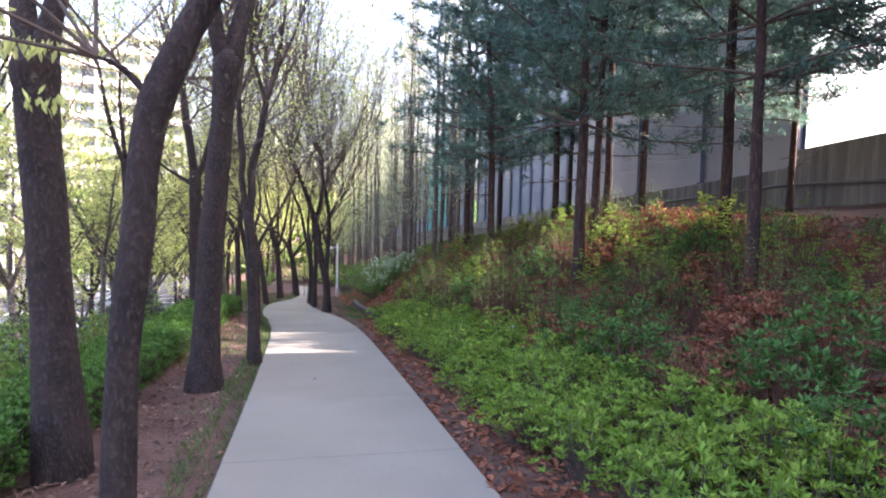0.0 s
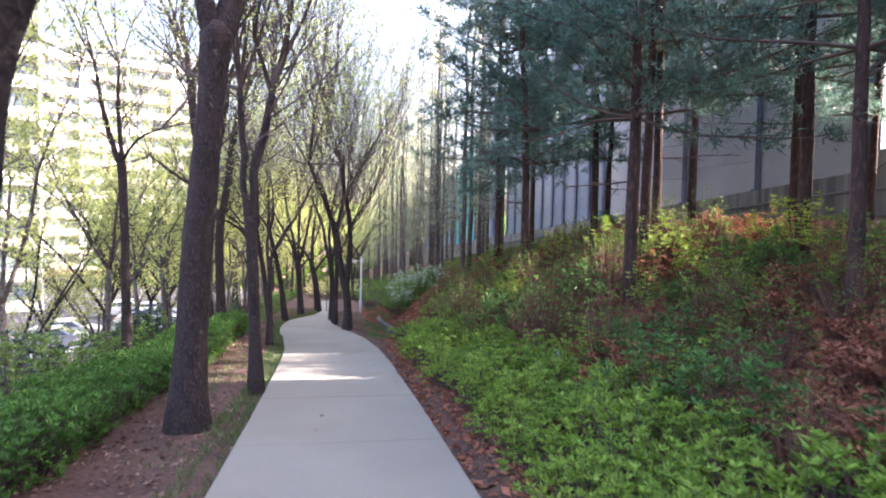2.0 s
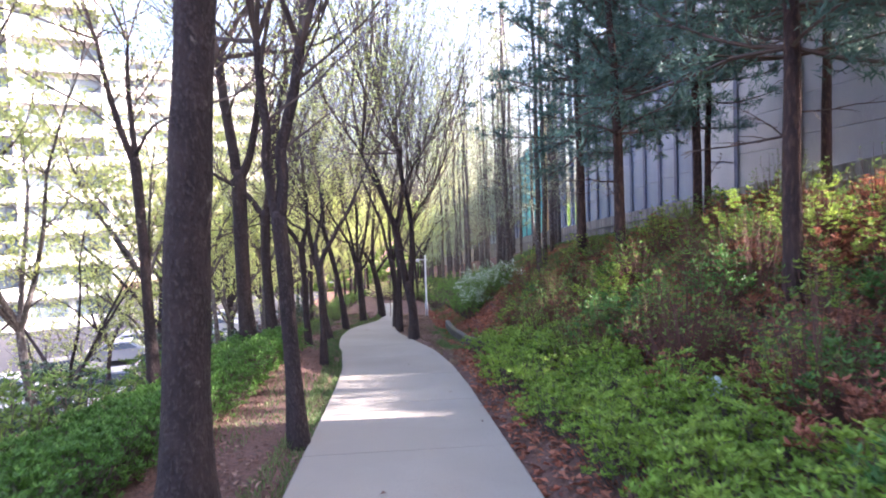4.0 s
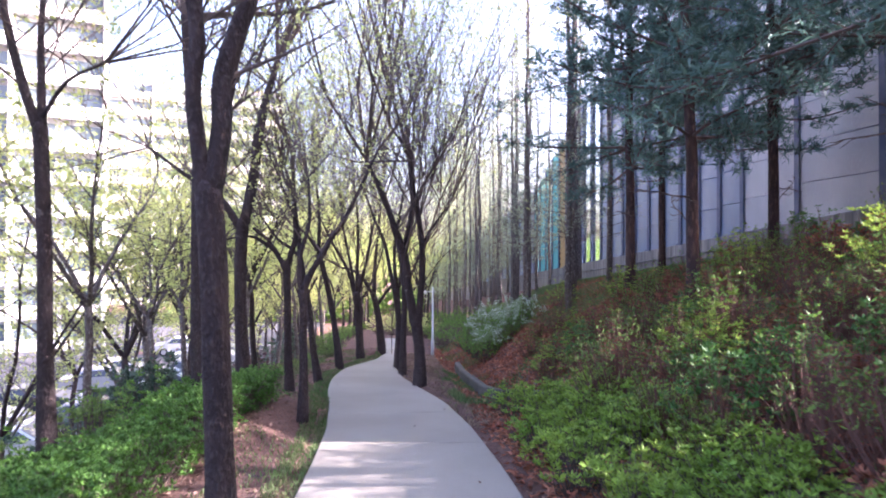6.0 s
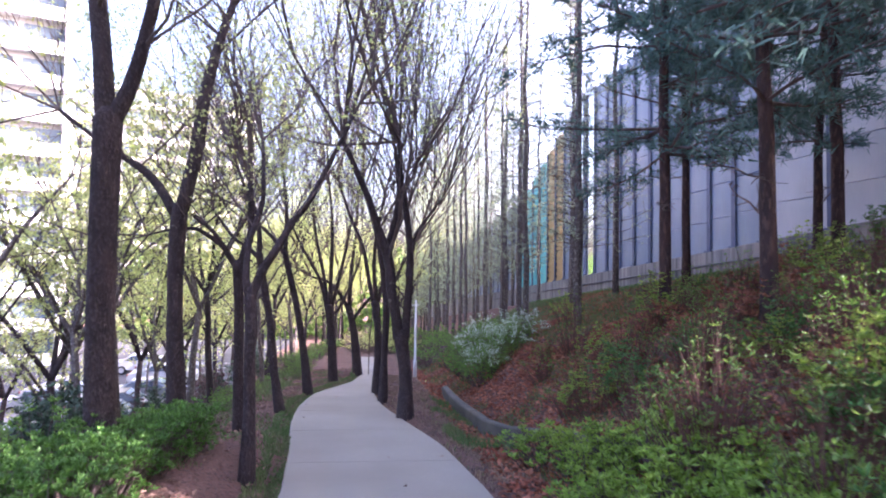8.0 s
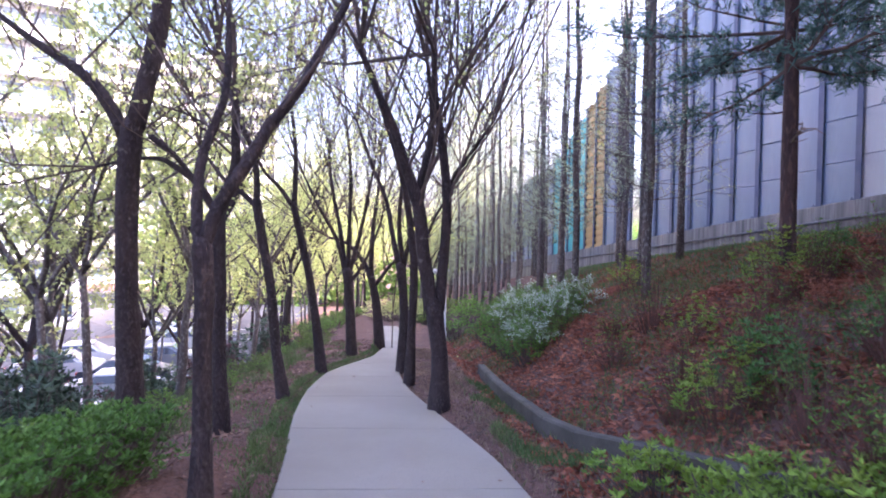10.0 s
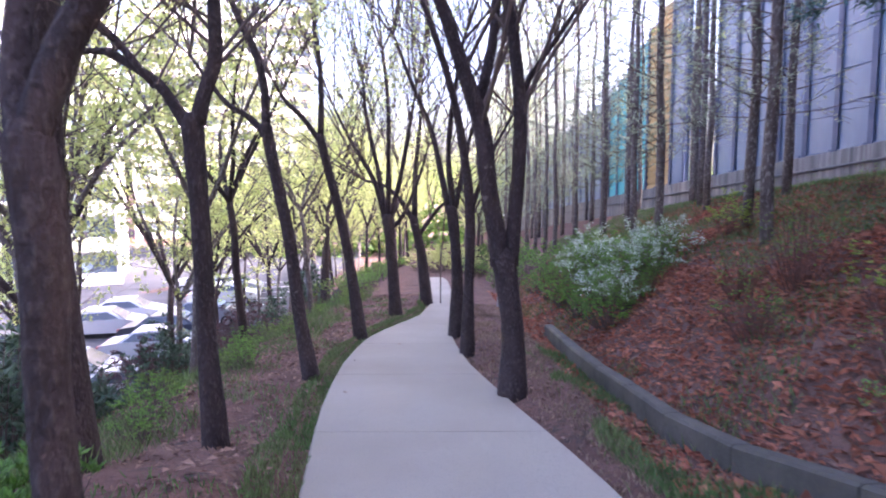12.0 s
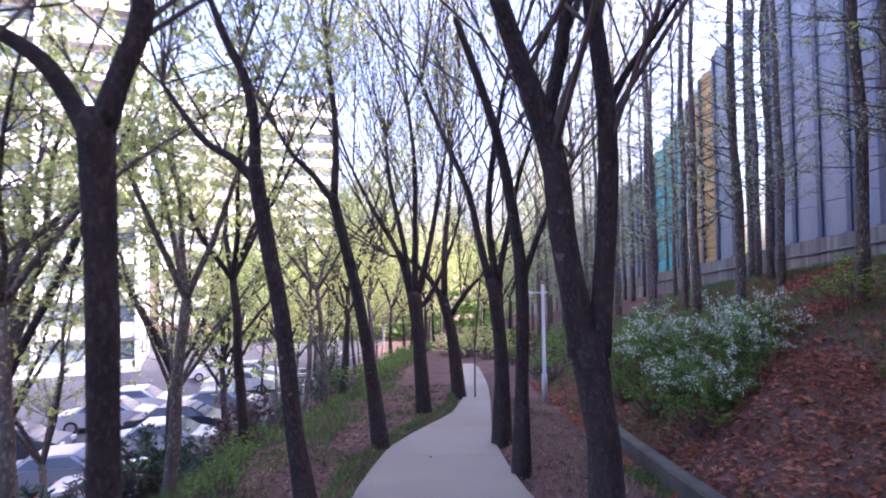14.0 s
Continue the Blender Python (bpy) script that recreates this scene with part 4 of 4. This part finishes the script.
for y in np.arange(3.0, 18.0, 0.55):
    spots.append((-3.4 - rng.uniform(0, 2.6), y + rng.uniform(-0.4, 0.4), int(rng.integers(2)), rng.uniform(0, 360), rng.uniform(0.8, 1.6)))
for y in np.arange(17.0, 32.0, 0.8):
    spots.append((-2.2 - rng.uniform(0, 1.4), y + rng.uniform(-0.4, 0.4), int(rng.integers(2)), rng.uniform(0, 360), rng.uniform(0.3, 0.6)))
for y in np.arange(30.0, 60.0, 1.3):
    spots.append((rng.uniform(1.2, 3.0), y, int(rng.integers(2)), rng.uniform(0, 360), rng.uniform(0.9, 1.4)))
    spots.append((-2.6 - rng.uniform(0, 1.5), y, int(rng.integers(2)), rng.uniform(0, 360), rng.uniform(0.8, 1.3)))
scatter([shrub("low_bush", 67 + k, "low scruffy green bush on the bank", "bush", "bank bushes", M_BUSH if k else M_LEAFG, 0.55, 0.8, 48, 6, 0.065, 3) for k in range(2)], spots)


def scatter_leaves(name, label, mat, n, xr, yr, size, seed, weight):
    rng = np.random.default_rng(seed)
    g, c = Geo(), []
    while len(c) < n:
        x, y = rng.uniform(*xr), rng.uniform(*yr)
        if lerp(y, PY, PL) - 0.02 < x < lerp(y, PY, PR) + 0.02 and rng.uniform() > 0.004:
            continue
        if rng.uniform() > weight(x, y):
            continue
        inside = lerp(y, PY, PL) < x < lerp(y, PY, PR)
        c.append((x, y, (-SLOPE * y if inside else ground_z(x, y)) + 0.006 + rng.uniform(0, 0.012)))
    c = np.array(c)
    d = rand_dir(rng, n) * np.array([1, 1, 0.25])
    g.leaves(c, d, np.tile((0.0, 0.0, 1.0), (n, 1)) + rng.normal(size=(n, 3)) * 0.35, rng.uniform(0.6, 1.3, n) * size, rng.uniform(0.4, 0.7, n) * size, 0.3)
    tagged(new(name, g.mesh(name, mat)), label, "fallen leaves", kind="stuff")


scatter_leaves("fallen_leaves", "curled reddish-brown fallen leaves on the slope", M_LITTER, 85000, (1.2, 9.0), (0.5, 32.0), 0.09, 71,
               lambda x, y: lerp(x, (1.2, 1.4, 2.2, 3.5, 7, 8.5), (0.5, 0.6, 0.6, 1, 0.8, 0.3)) * lerp(y, (0, 10, 14, 22, 32), (0.6, 0.6, 1, 1, 0.3)) * (0.35 if x > 3.5 and y > 13 and noise.noise((x * 0.55, y * 0.55, 2.0)) > -0.05 else 1.0))
scatter_leaves("verge_leaves", "scattered brown leaves on the dirt verge", M_OLDLITTER, 12000, (-4.2, -0.6), (0.5, 30.0), 0.065, 72,
               lambda x, y: lerp(y, (0, 14, 17), (0.2, 0.2, 0.5)) + 0.5 * (noise.noise((x * 1.2, y * 0.8, 3.0)) > 0.05))


def grass(name, label, n, weight, xr, yr, seed, size, mat=M_GRASS):
    rng = np.random.default_rng(seed)
    c = []
    while len(c) < n:
        x, y = rng.uniform(*xr), rng.uniform(*yr)
        if lerp(y, PY, PL) - 0.01 < x < lerp(y, PY, PR) + 0.01 or rng.uniform() > weight(x, y):
            continue
        c.append((x, y, ground_z(x, y) - 0.01))
    g = Geo()
    g.leaves(np.array(c), rand_dir(rng, n) * np.array([0.5, 0.5, 0]) + np.array([0, 0, 0.8]), rand_dir(rng, n), rng.uniform(0.5, 1.4, n) * size, np.full(n, 0.009), 0.0)
    tagged(new(name, g.mesh(name, mat)), label, "grass", kind="stuff")


grass("verge_grass", "thin tufts of grass along the path edge", 26000,
      lambda x, y: (1.0 if lerp(y, PY, PL) - x < 0.28 + 0.15 * noise.noise((y * 0.7, 0, 0)) else 0.15 * (noise.noise((x, y, 9.0)) > 0.1)) * lerp(y, (0, 9, 14), (0.25, 0.5, 1.0)) if x < 0 else 0.0, (-3.0, -0.6), (0.5, 30.0), 81, 0.07)
grass("slope_grass", "patchy green grass on the leafy slope", 60000,
      lambda x, y: 1.0 if noise.noise((x * 0.55, y * 0.55, 2.0)) > lerp(y, (8, 13, 30), (0.45, 0.12, -0.1)) - lerp(x, (3.5, 6.0), (0.0, 0.3)) else 0.0, (1.6, 10.0), (9.0, 36.0), 82, 0.13)
grass("dry_grass", "short dry brown grass between the path and the kerb", 16000,
      lambda x, y: 0.25 + 0.75 * (noise.noise((x * 1.5, y * 0.9, 4.0)) > 0.0), (-0.1, 2.0), (14.0, 27.0), 83, 0.06, M_DRYGRASS)
grass("kerb_grass", "fresh green grass tufts at the foot of the kerb", 5000,
      lambda x, y: 1.0 if noise.noise((x * 1.1, y * 0.8, 12.0)) > 0.12 else 0.03, (0.9, 1.75), (14.5, 21.0), 85, 0.1)
scatter_leaves("strip_leaves", "brown leaves on the strip beside the path", M_OLDLITTER, 5000, (0.0, 2.1), (0.5, 25.0), 0.055, 73, lambda x, y: lerp(x - lerp(y, PY, PR), (0, 0.25, 0.9), (0.4, 0.8, 1)))
grass("bank_grass", "rough green grass on the lower bank", 24000, lambda x, y: 1.0 if noise.noise((x * 0.6, y * 0.6, 7.0)) > -0.15 else 0.1, (-6.0, -2.2), (15.5, 32.0), 84, 0.16)


# ---- the lower bank, car park and buildings ----
def bank_tree(seed, height, radius, leafy, lsize, mat, bark, label):
    """A spring tree with its foot at the origin."""
    rng = np.random.default_rng(seed)
    tree = thing("bank_tree", pose(0, 0, 0), label, "tree", "trees on the lower bank")
    trunk, wood, leaf = Geo(), Geo(), Geo()
    fork = height * rng.uniform(0.3, 0.42)
    lean = rng.normal(size=2) * 0.05
    pts = [(lean[0] * z + rng.normal() * 0.02, lean[1] * z + rng.normal() * 0.02, z) for z in np.linspace(-0.3, fork, 6)]
    trunk.tube(pts, [radius * (1.15 - 0.4 * i / 5) for i in range(6)], 8, 0.05, rng)
    for i in range(rng.integers(4, 6)):
        a = i * 2.4 + rng.uniform(-0.4, 0.4)
        d = unit(np.array([math.cos(a) * 0.55, math.sin(a) * 0.55, 1.0]))
        q, line = np.array(pts[-1]), [np.array(pts[-1])]
        for j in range(5):
            d = unit(d + rng.normal(size=3) * 0.12)
            q = q + d * (height - fork) / 6
            line.append(q)
        trunk.tube(line, [radius * 0.6 * (1 - 0.8 * j / 5) for j in range(6)], 5, cap=False)
        for j in range(1, 6):
            for s in range(3):
                spray(rng, wood, leaf, line[j], unit(d + rng.normal(size=3) * 0.7), height * 0.16, 0.012, 1, leafy, lsize)
    part("trunk", trunk, bark, tree, smooth=True)
    tagged(part("branchwork", wood, M_TWIG, tree), kind="stuff")
    tagged(part("crown", leaf, mat, tree), kind="stuff")
    return tree


rng = np.random.default_rng(9)
ORIGIN[:] = (0, 100, 0)
YG = "slim tree in fresh yellow-green spring leaf"
src = [bank_tree(91, 8.5, 0.09, 10.0, 0.1, M_LEAF, M_BARKL, YG), bank_tree(92, 9.5, 0.10, 12.0, 0.1, M_LEAF, M_BARK, YG), bank_tree(93, 7.5, 0.08, 8.0, 0.1, M_LEAF, M_BARKL, YG), bank_tree(94, 10.5, 0.105, 11.0, 0.1, M_LEAF, M_BARK, YG)]
spots = [(-4.6, 20.0, 2, 30, 0.85), (-3.8, 21.4, 0, 100, 0.8), (-4.9, 16.4, 2, 160, 0.9), (-5.4, 13.2, 0, 220, 0.9), (-4.4, 25.5, 1, 10, 0.9), (-3.6, 28.5, 2, 70, 0.85), (-5.2, 10.0, 1, 40, 0.8)]
for y in np.arange(6, 74, 3.3):
    for x in (-5.5, -8.5, -12.0):
        if rng.uniform() < (0.85 if y > 14 else 0.7) and not (-13.5 < x and x < -9 and 30 < y < 44):
            spots.append((x + rng.uniform(-1.2, 1.2), y + rng.uniform(-1.3, 1.3), int(rng.integers(4)), rng.uniform(0, 360), rng.uniform(0.8, 1.15)))
for y in np.arange(34, 80, 5.0):
    spots.append((rng.uniform(-4.5, -2.6), y, int(rng.integers(4)), rng.uniform(0, 360), rng.uniform(0.8, 1.05)))
    spots.append((rng.uniform(0.8, 2.6), y + 6, int(rng.integers(4)), rng.uniform(0, 360), rng.uniform(0.7, 1.0)))
scatter(src, spots)

# dark evergreen bushes on the lower bank
spots = [(-5.0 - rng.uniform(0, 6), y + rng.uniform(-1, 1), int(rng.integers(2)), rng.uniform(0, 360), rng.uniform(1.0, 2.2)) for y in (*np.arange(5, 17, 0.8), *np.arange(33, 44, 1.3))] + [(-5.8, 19.5, 0, 0, 1.7), (-6.5, 21.0, 1, 90, 1.8), (-5.2, 18.0, 0, 200, 1.5), (-7.2, 22.4, 1, 30, 1.7)] + [(-4.4 - rng.uniform(0, 3.6), y + rng.uniform(-0.4, 0.4), int(rng.integers(2)), rng.uniform(0, 360), rng.uniform(1.1, 1.9)) for y in np.arange(18.5, 31.0, 1.1)]
scatter([shrub("evergreen_bush", 101 + k, "dark glossy evergreen bush on the lower bank", "bush", "evergreen bushes", M_DARKLEAF, 0.6, 1.1, 80, 6, 0.085, 4) for k in range(2)], spots)

spots = [(-5.6, 23.5, 0, 0, 1.3), (-4.6, 26.2, 1, 90, 1.2), (-7.4, 20.5, 0, 180, 1.5), (-6.6, 30.0, 1, 40, 1.4), (-6.0, 17.6, 0, 250, 1.2), (-7.2, 15.0, 1, 20, 1.4)]
scatter([shrub("red_bush", 121 + k, "dark purplish-red twiggy bush on the bank", "bush", "dark red bushes", M_REDBUSH, 0.6, 1.1, 90, 5, 0.07, 4) for k in range(2)], spots)


def car(mat, label):
    c = thing("car", pose(0, 0, 0), label, "car", "parked cars")
    prof = [(-2.15, 0.32), (-2.2, 0.62), (-2.05, 0.86), (-1.35, 0.95), (-0.75, 1.38), (0.55, 1.42), (1.25, 0.98), (2.0, 0.82), (2.2, 0.58), (2.15, 0.3)]
    g, n = Geo(), len(prof)
    v = []
    for s, w in ((-1, 0.86), (-1, 0.89), (1, 0.89), (1, 0.86)):
        v += [(x, s * (w - (0.16 if z > 1.1 else 0)), z) for x, z in prof]
    f = [tuple(range(n)), tuple(range(3 * n, 4 * n))[::-1]]
    for r in range(3):
        f += [(r * n + j, r * n + (j + 1) % n, (r + 1) * n + (j + 1) % n, (r + 1) * n + j)[::-1] for j in range(n)]
    g.add(v, f)
    body = part("body", g, mat, c)
    for s in (-1, 1):
        w = Geo()
        w.add([(-1.15, s * 0.885, 0.98), (1.05, s * 0.885, 1.0), (0.5, s * 0.745, 1.34), (-0.7, s * 0.745, 1.31)], [(0, 1, 2, 3) if s < 0 else (3, 2, 1, 0)])
        part("side_window", w, M_CARGLASS, body)
    for xs in ((1.27, 0.99, 0.6, 1.4), (-1.37, 0.97, -0.8, 1.36)):
        w = Geo()
        dx = 0.02 if xs[0] > 0 else -0.02
        w.add([(xs[0] + dx, -0.78, xs[1]), (xs[0] + dx, 0.78, xs[1]), (xs[2] + dx, 0.66, xs[3]), (xs[2] + dx, -0.66, xs[3])], [(0, 1, 2, 3)])
        part("windscreen", w, M_CARGLASS, body)
    tyre, rim = Geo(), Geo()
    tyre.tube([(0, -0.1, 0), (0, -0.08, 0), (0, 0.08, 0), (0, 0.1, 0)], [0.27, 0.31, 0.31, 0.27], 16)
    rim.tube([(0, -0.11, 0), (0, 0.11, 0)], [0.2, 0.2], 12)
    tm, rm = tyre.mesh("tyre", M_TYRE), rim.mesh("rim", M_RIM)
    for x in (-1.35, 1.35):
        for s in (-1, 1):
            t = part("wheel", tm, M_TYRE, c)
            t.matrix_local = pose(x, s * 0.82, 0.31)
            part("rim", rm, M_RIM, t)
    for s in (-0.6, 0.6):
        h = Geo()
        h.box((2.1, s - 0.18, 0.62), (2.2, s + 0.18, 0.76))
        part("headlight", h, M_LAMP, c)
        h = Geo()
        h.box((-2.2, s - 0.16, 0.66), (-2.1, s + 0.16, 0.8))
        part("tail_light", h, M_REDLAMP, c)
    return c


LOT = -6.97
g = Geo()
g.add([(-60, 24, LOT), (-9.4, 24, LOT), (-9.4, 95, LOT), (-60, 95, LOT), (-60, 24, LOT - 0.1), (-9.4, 24, LOT - 0.1), (-9.4, 95, LOT - 0.1), (-60, 95, LOT - 0.1)], [(0, 1, 2, 3), (0, 4, 5, 1), (1, 5, 6, 2), (2, 6, 7, 3), (3, 7, 4, 0)])
tagged(new("car_park", g.mesh("car_park", M_ASPHALT)), "grey asphalt car park below the bank", "car park", kind="structure")
cars = [car(M_CARS[0], "parked silver saloon car"), car(M_CARS[1], "parked white saloon car"), car(M_CARS[2], "parked dark saloon car"), car(M_CARS[3], "parked grey saloon car")]
CARS = [(-12.8, 39.4, 0, 10), (-11.2, 33.6, 1, 12), (-17.6, 43.7, 0, 15), (-13.6, 42.6, 2, 8), (-14.4, 52.5, 1, 10), (-17.6, 57.5, 1, 12), (-14.2, 35.2, 3, 12), (-15.2, 56.0, 0, 10), (-18.0, 46.8, 1, 12), (-18.6, 38.5, 2, 14), (-19.2, 35.0, 1, 12), (-13.4, 46.4, 3, 9), (-20.0, 31.5, 0, 12), (-15.0, 31.0, 1, 12)]
for x, y, k, turn in CARS:
    copy_thing(cars[k], pose(x, y, LOT, 0, 0, turn))
for p in cars:
    for o in (*p.children_recursive, p):
        bpy.data.objects.remove(o)
for k in range(14):
    b = Geo()
    b.box((-2.4, -0.05, 0), (2.4, 0.05, 0.006))
    ln = tagged(new("bay_line", b.mesh("bay_line", M_LINE)), "white painted parking bay line on asphalt", "road marking", "parking bay lines", "structure")
    ln.matrix_world = pose(-12.6 - (0.08 * k), 29.5 + 2.5 * k, LOT + 0.004, 0, 0, 10)


def apartment(x, y, turn, bays, floors, mat, label):
    """A slab block: its front runs along local x, from 0 to minus its width, and faces local -y."""
    b = thing("apartment_block", pose(x, y, -7.0, 0, 0, turn), label, "apartment building", "apartment blocks")
    bw, fh, dep = 3.4, 2.8, 12.0
    w, h = bays * bw, floors * fh
    g = Geo()
    g.box((-w, 0, 0), (0, dep, h))
    part("wall", g, mat, b)
    g = Geo()
    g.box((-w - 0.3, -0.3, h), (0.3, dep + 0.3, h + 0.5))
    part("roof", g, mat, b)
    pane, rail, side = Geo(), Geo(), Geo()
    pane.box((-bw / 2 + 0.3, -0.06, 0.9), (bw / 2 - 0.3, -0.02, 2.3))
    rail.box((-w, -0.9, -0.1), (0, -0.002, 0.12))
    rail.box((-w, -0.9, 0.12), (0, -0.82, 1.0))
    side.box((0.02, -0.8, 1.0), (0.06, 0.8, 2.1))
    pm, rm, sm = pane.mesh("window", M_WINDOW), rail.mesh("balcony", mat), side.mesh("side_window", M_WINDOW)
    for f in range(floors):
        r = part("balcony", rm, mat, b)
        r.matrix_local = pose(0, 0, f * fh)
        for k in range(bays):
            o = part("window", pm, M_WINDOW, b)
            o.matrix_local = pose(-(k + 0.5) * bw, 0, f * fh)
        for k in range(2):
            o = part("side_window", sm, M_WINDOW, b)
            o.matrix_local = pose(0, 3.5 + 5 * k, f * fh)
    for k in range(0, bays + 1, 2):
        g = Geo()
        g.box((-k * bw - 0.15, -1.0, 0), (-k * bw + 0.15, -0.003, h))
        part("fin", g, mat, b)
    return b


apartment(-26, 62, 24, 11, 15, M_WHITE, "tall white apartment block with rows of balconies")
apartment(-22, 118, 20, 8, 13, M_WHITE, "distant white apartment block with rows of balconies")
apartment(-48, 96, 22, 8, 14, M_BEIGE, "distant pale beige apartment block")

# lamp post by the path
lamp = thing("path_lamp", pose(1.14, 26.9, ground_z(1.14, 26.9)), "slim white-painted metal lamp post beside the path", "lamp post")
g = Geo()
g.tube([(0, 0, -0.05), (0, 0, 0.5), (0, 0, 0.52), (0, 0, 2.3)], [0.055, 0.055, 0.035, 0.03], 10)
part("pole", g, M_LAMP, lamp, smooth=True)
g = Geo()
g.tube([(-0.28, 0, 2.14), (0.1, 0, 2.14)], [0.015, 0.015], 6)
part("arm", g, M_LAMP, lamp)
g = Geo()
g.tube([(-0.28, 0, 2.18), (-0.28, 0, 2.13), (-0.28, 0, 2.06)], [0.03, 0.08, 0.06], 10)
part("lamp_head", g, M_LAMP, lamp)

spots = [(0.6, 41, 0, 0, 1.4), (-0.4, 43, 1, 60, 1.5), (-1.2, 45, 0, 90, 1.6), (1.4, 42.5, 1, 200, 1.5), (0.3, 46, 0, 20, 1.9)]
scatter([shrub("far_bush", 111 + k, "yellow-green bush where the path bends away", "bush", "far bushes", M_LEAF, 0.7, 0.9, 60, 6, 0.08, 3) for k in range(2)], spots)

# a crumpled plastic bag among the shrubs
g = Geo()
rng = np.random.default_rng(4)
pts, fs = [], []
for i in range(7):
    for j in range(12):
        th, ph = math.pi * i / 6, 2 * math.pi * j / 12
        r = 0.1 * (1 + 0.3 * rng.uniform(-1, 1))
        pts.append((r * math.sin(th) * math.cos(ph), r * math.sin(th) * math.sin(ph) * 0.8, 0.07 + 0.8 * r * math.cos(th)))
fs = [(i * 12 + j, i * 12 + (j + 1) % 12, (i + 1) * 12 + (j + 1) % 12, (i + 1) * 12 + j) for i in range(6) for j in range(12)]
g.add(pts, fs)
bag = new("plastic_bag", g.mesh("plastic_bag", M_BAG, True))
bag.matrix_world = pose(2.85, 8.4, ground_z(2.85, 8.4) + 0.05)
tagged(bag, "crumpled pale blue plastic bag on fallen leaves", "litter")

# wooded hill and far trees that close the view
def far_mass(name, label, x0, x1, y, base, top, n, seed, mat):
    rng = np.random.default_rng(seed)
    g = Geo()
    c = np.stack([rng.uniform(x0, x1, n), rng.uniform(y - 6, y + 6, n), base + (top - base) * rng.uniform(0, 1, n) ** 1.2], 1)
    g.leaves(c, rand_dir(rng, n), rand_dir(rng, n), rng.uniform(0.5, 1.3, n), rng.uniform(0.4, 0.9, n), 0.2)
    tagged(new(name, g.mesh(name, mat)), label, "woodland", kind="stuff")


far_mass("far_woods", "distant hazy woodland beyond the path", -30, 30, 86, -7.5, 3.0, 9000, 3, M_BUSH)
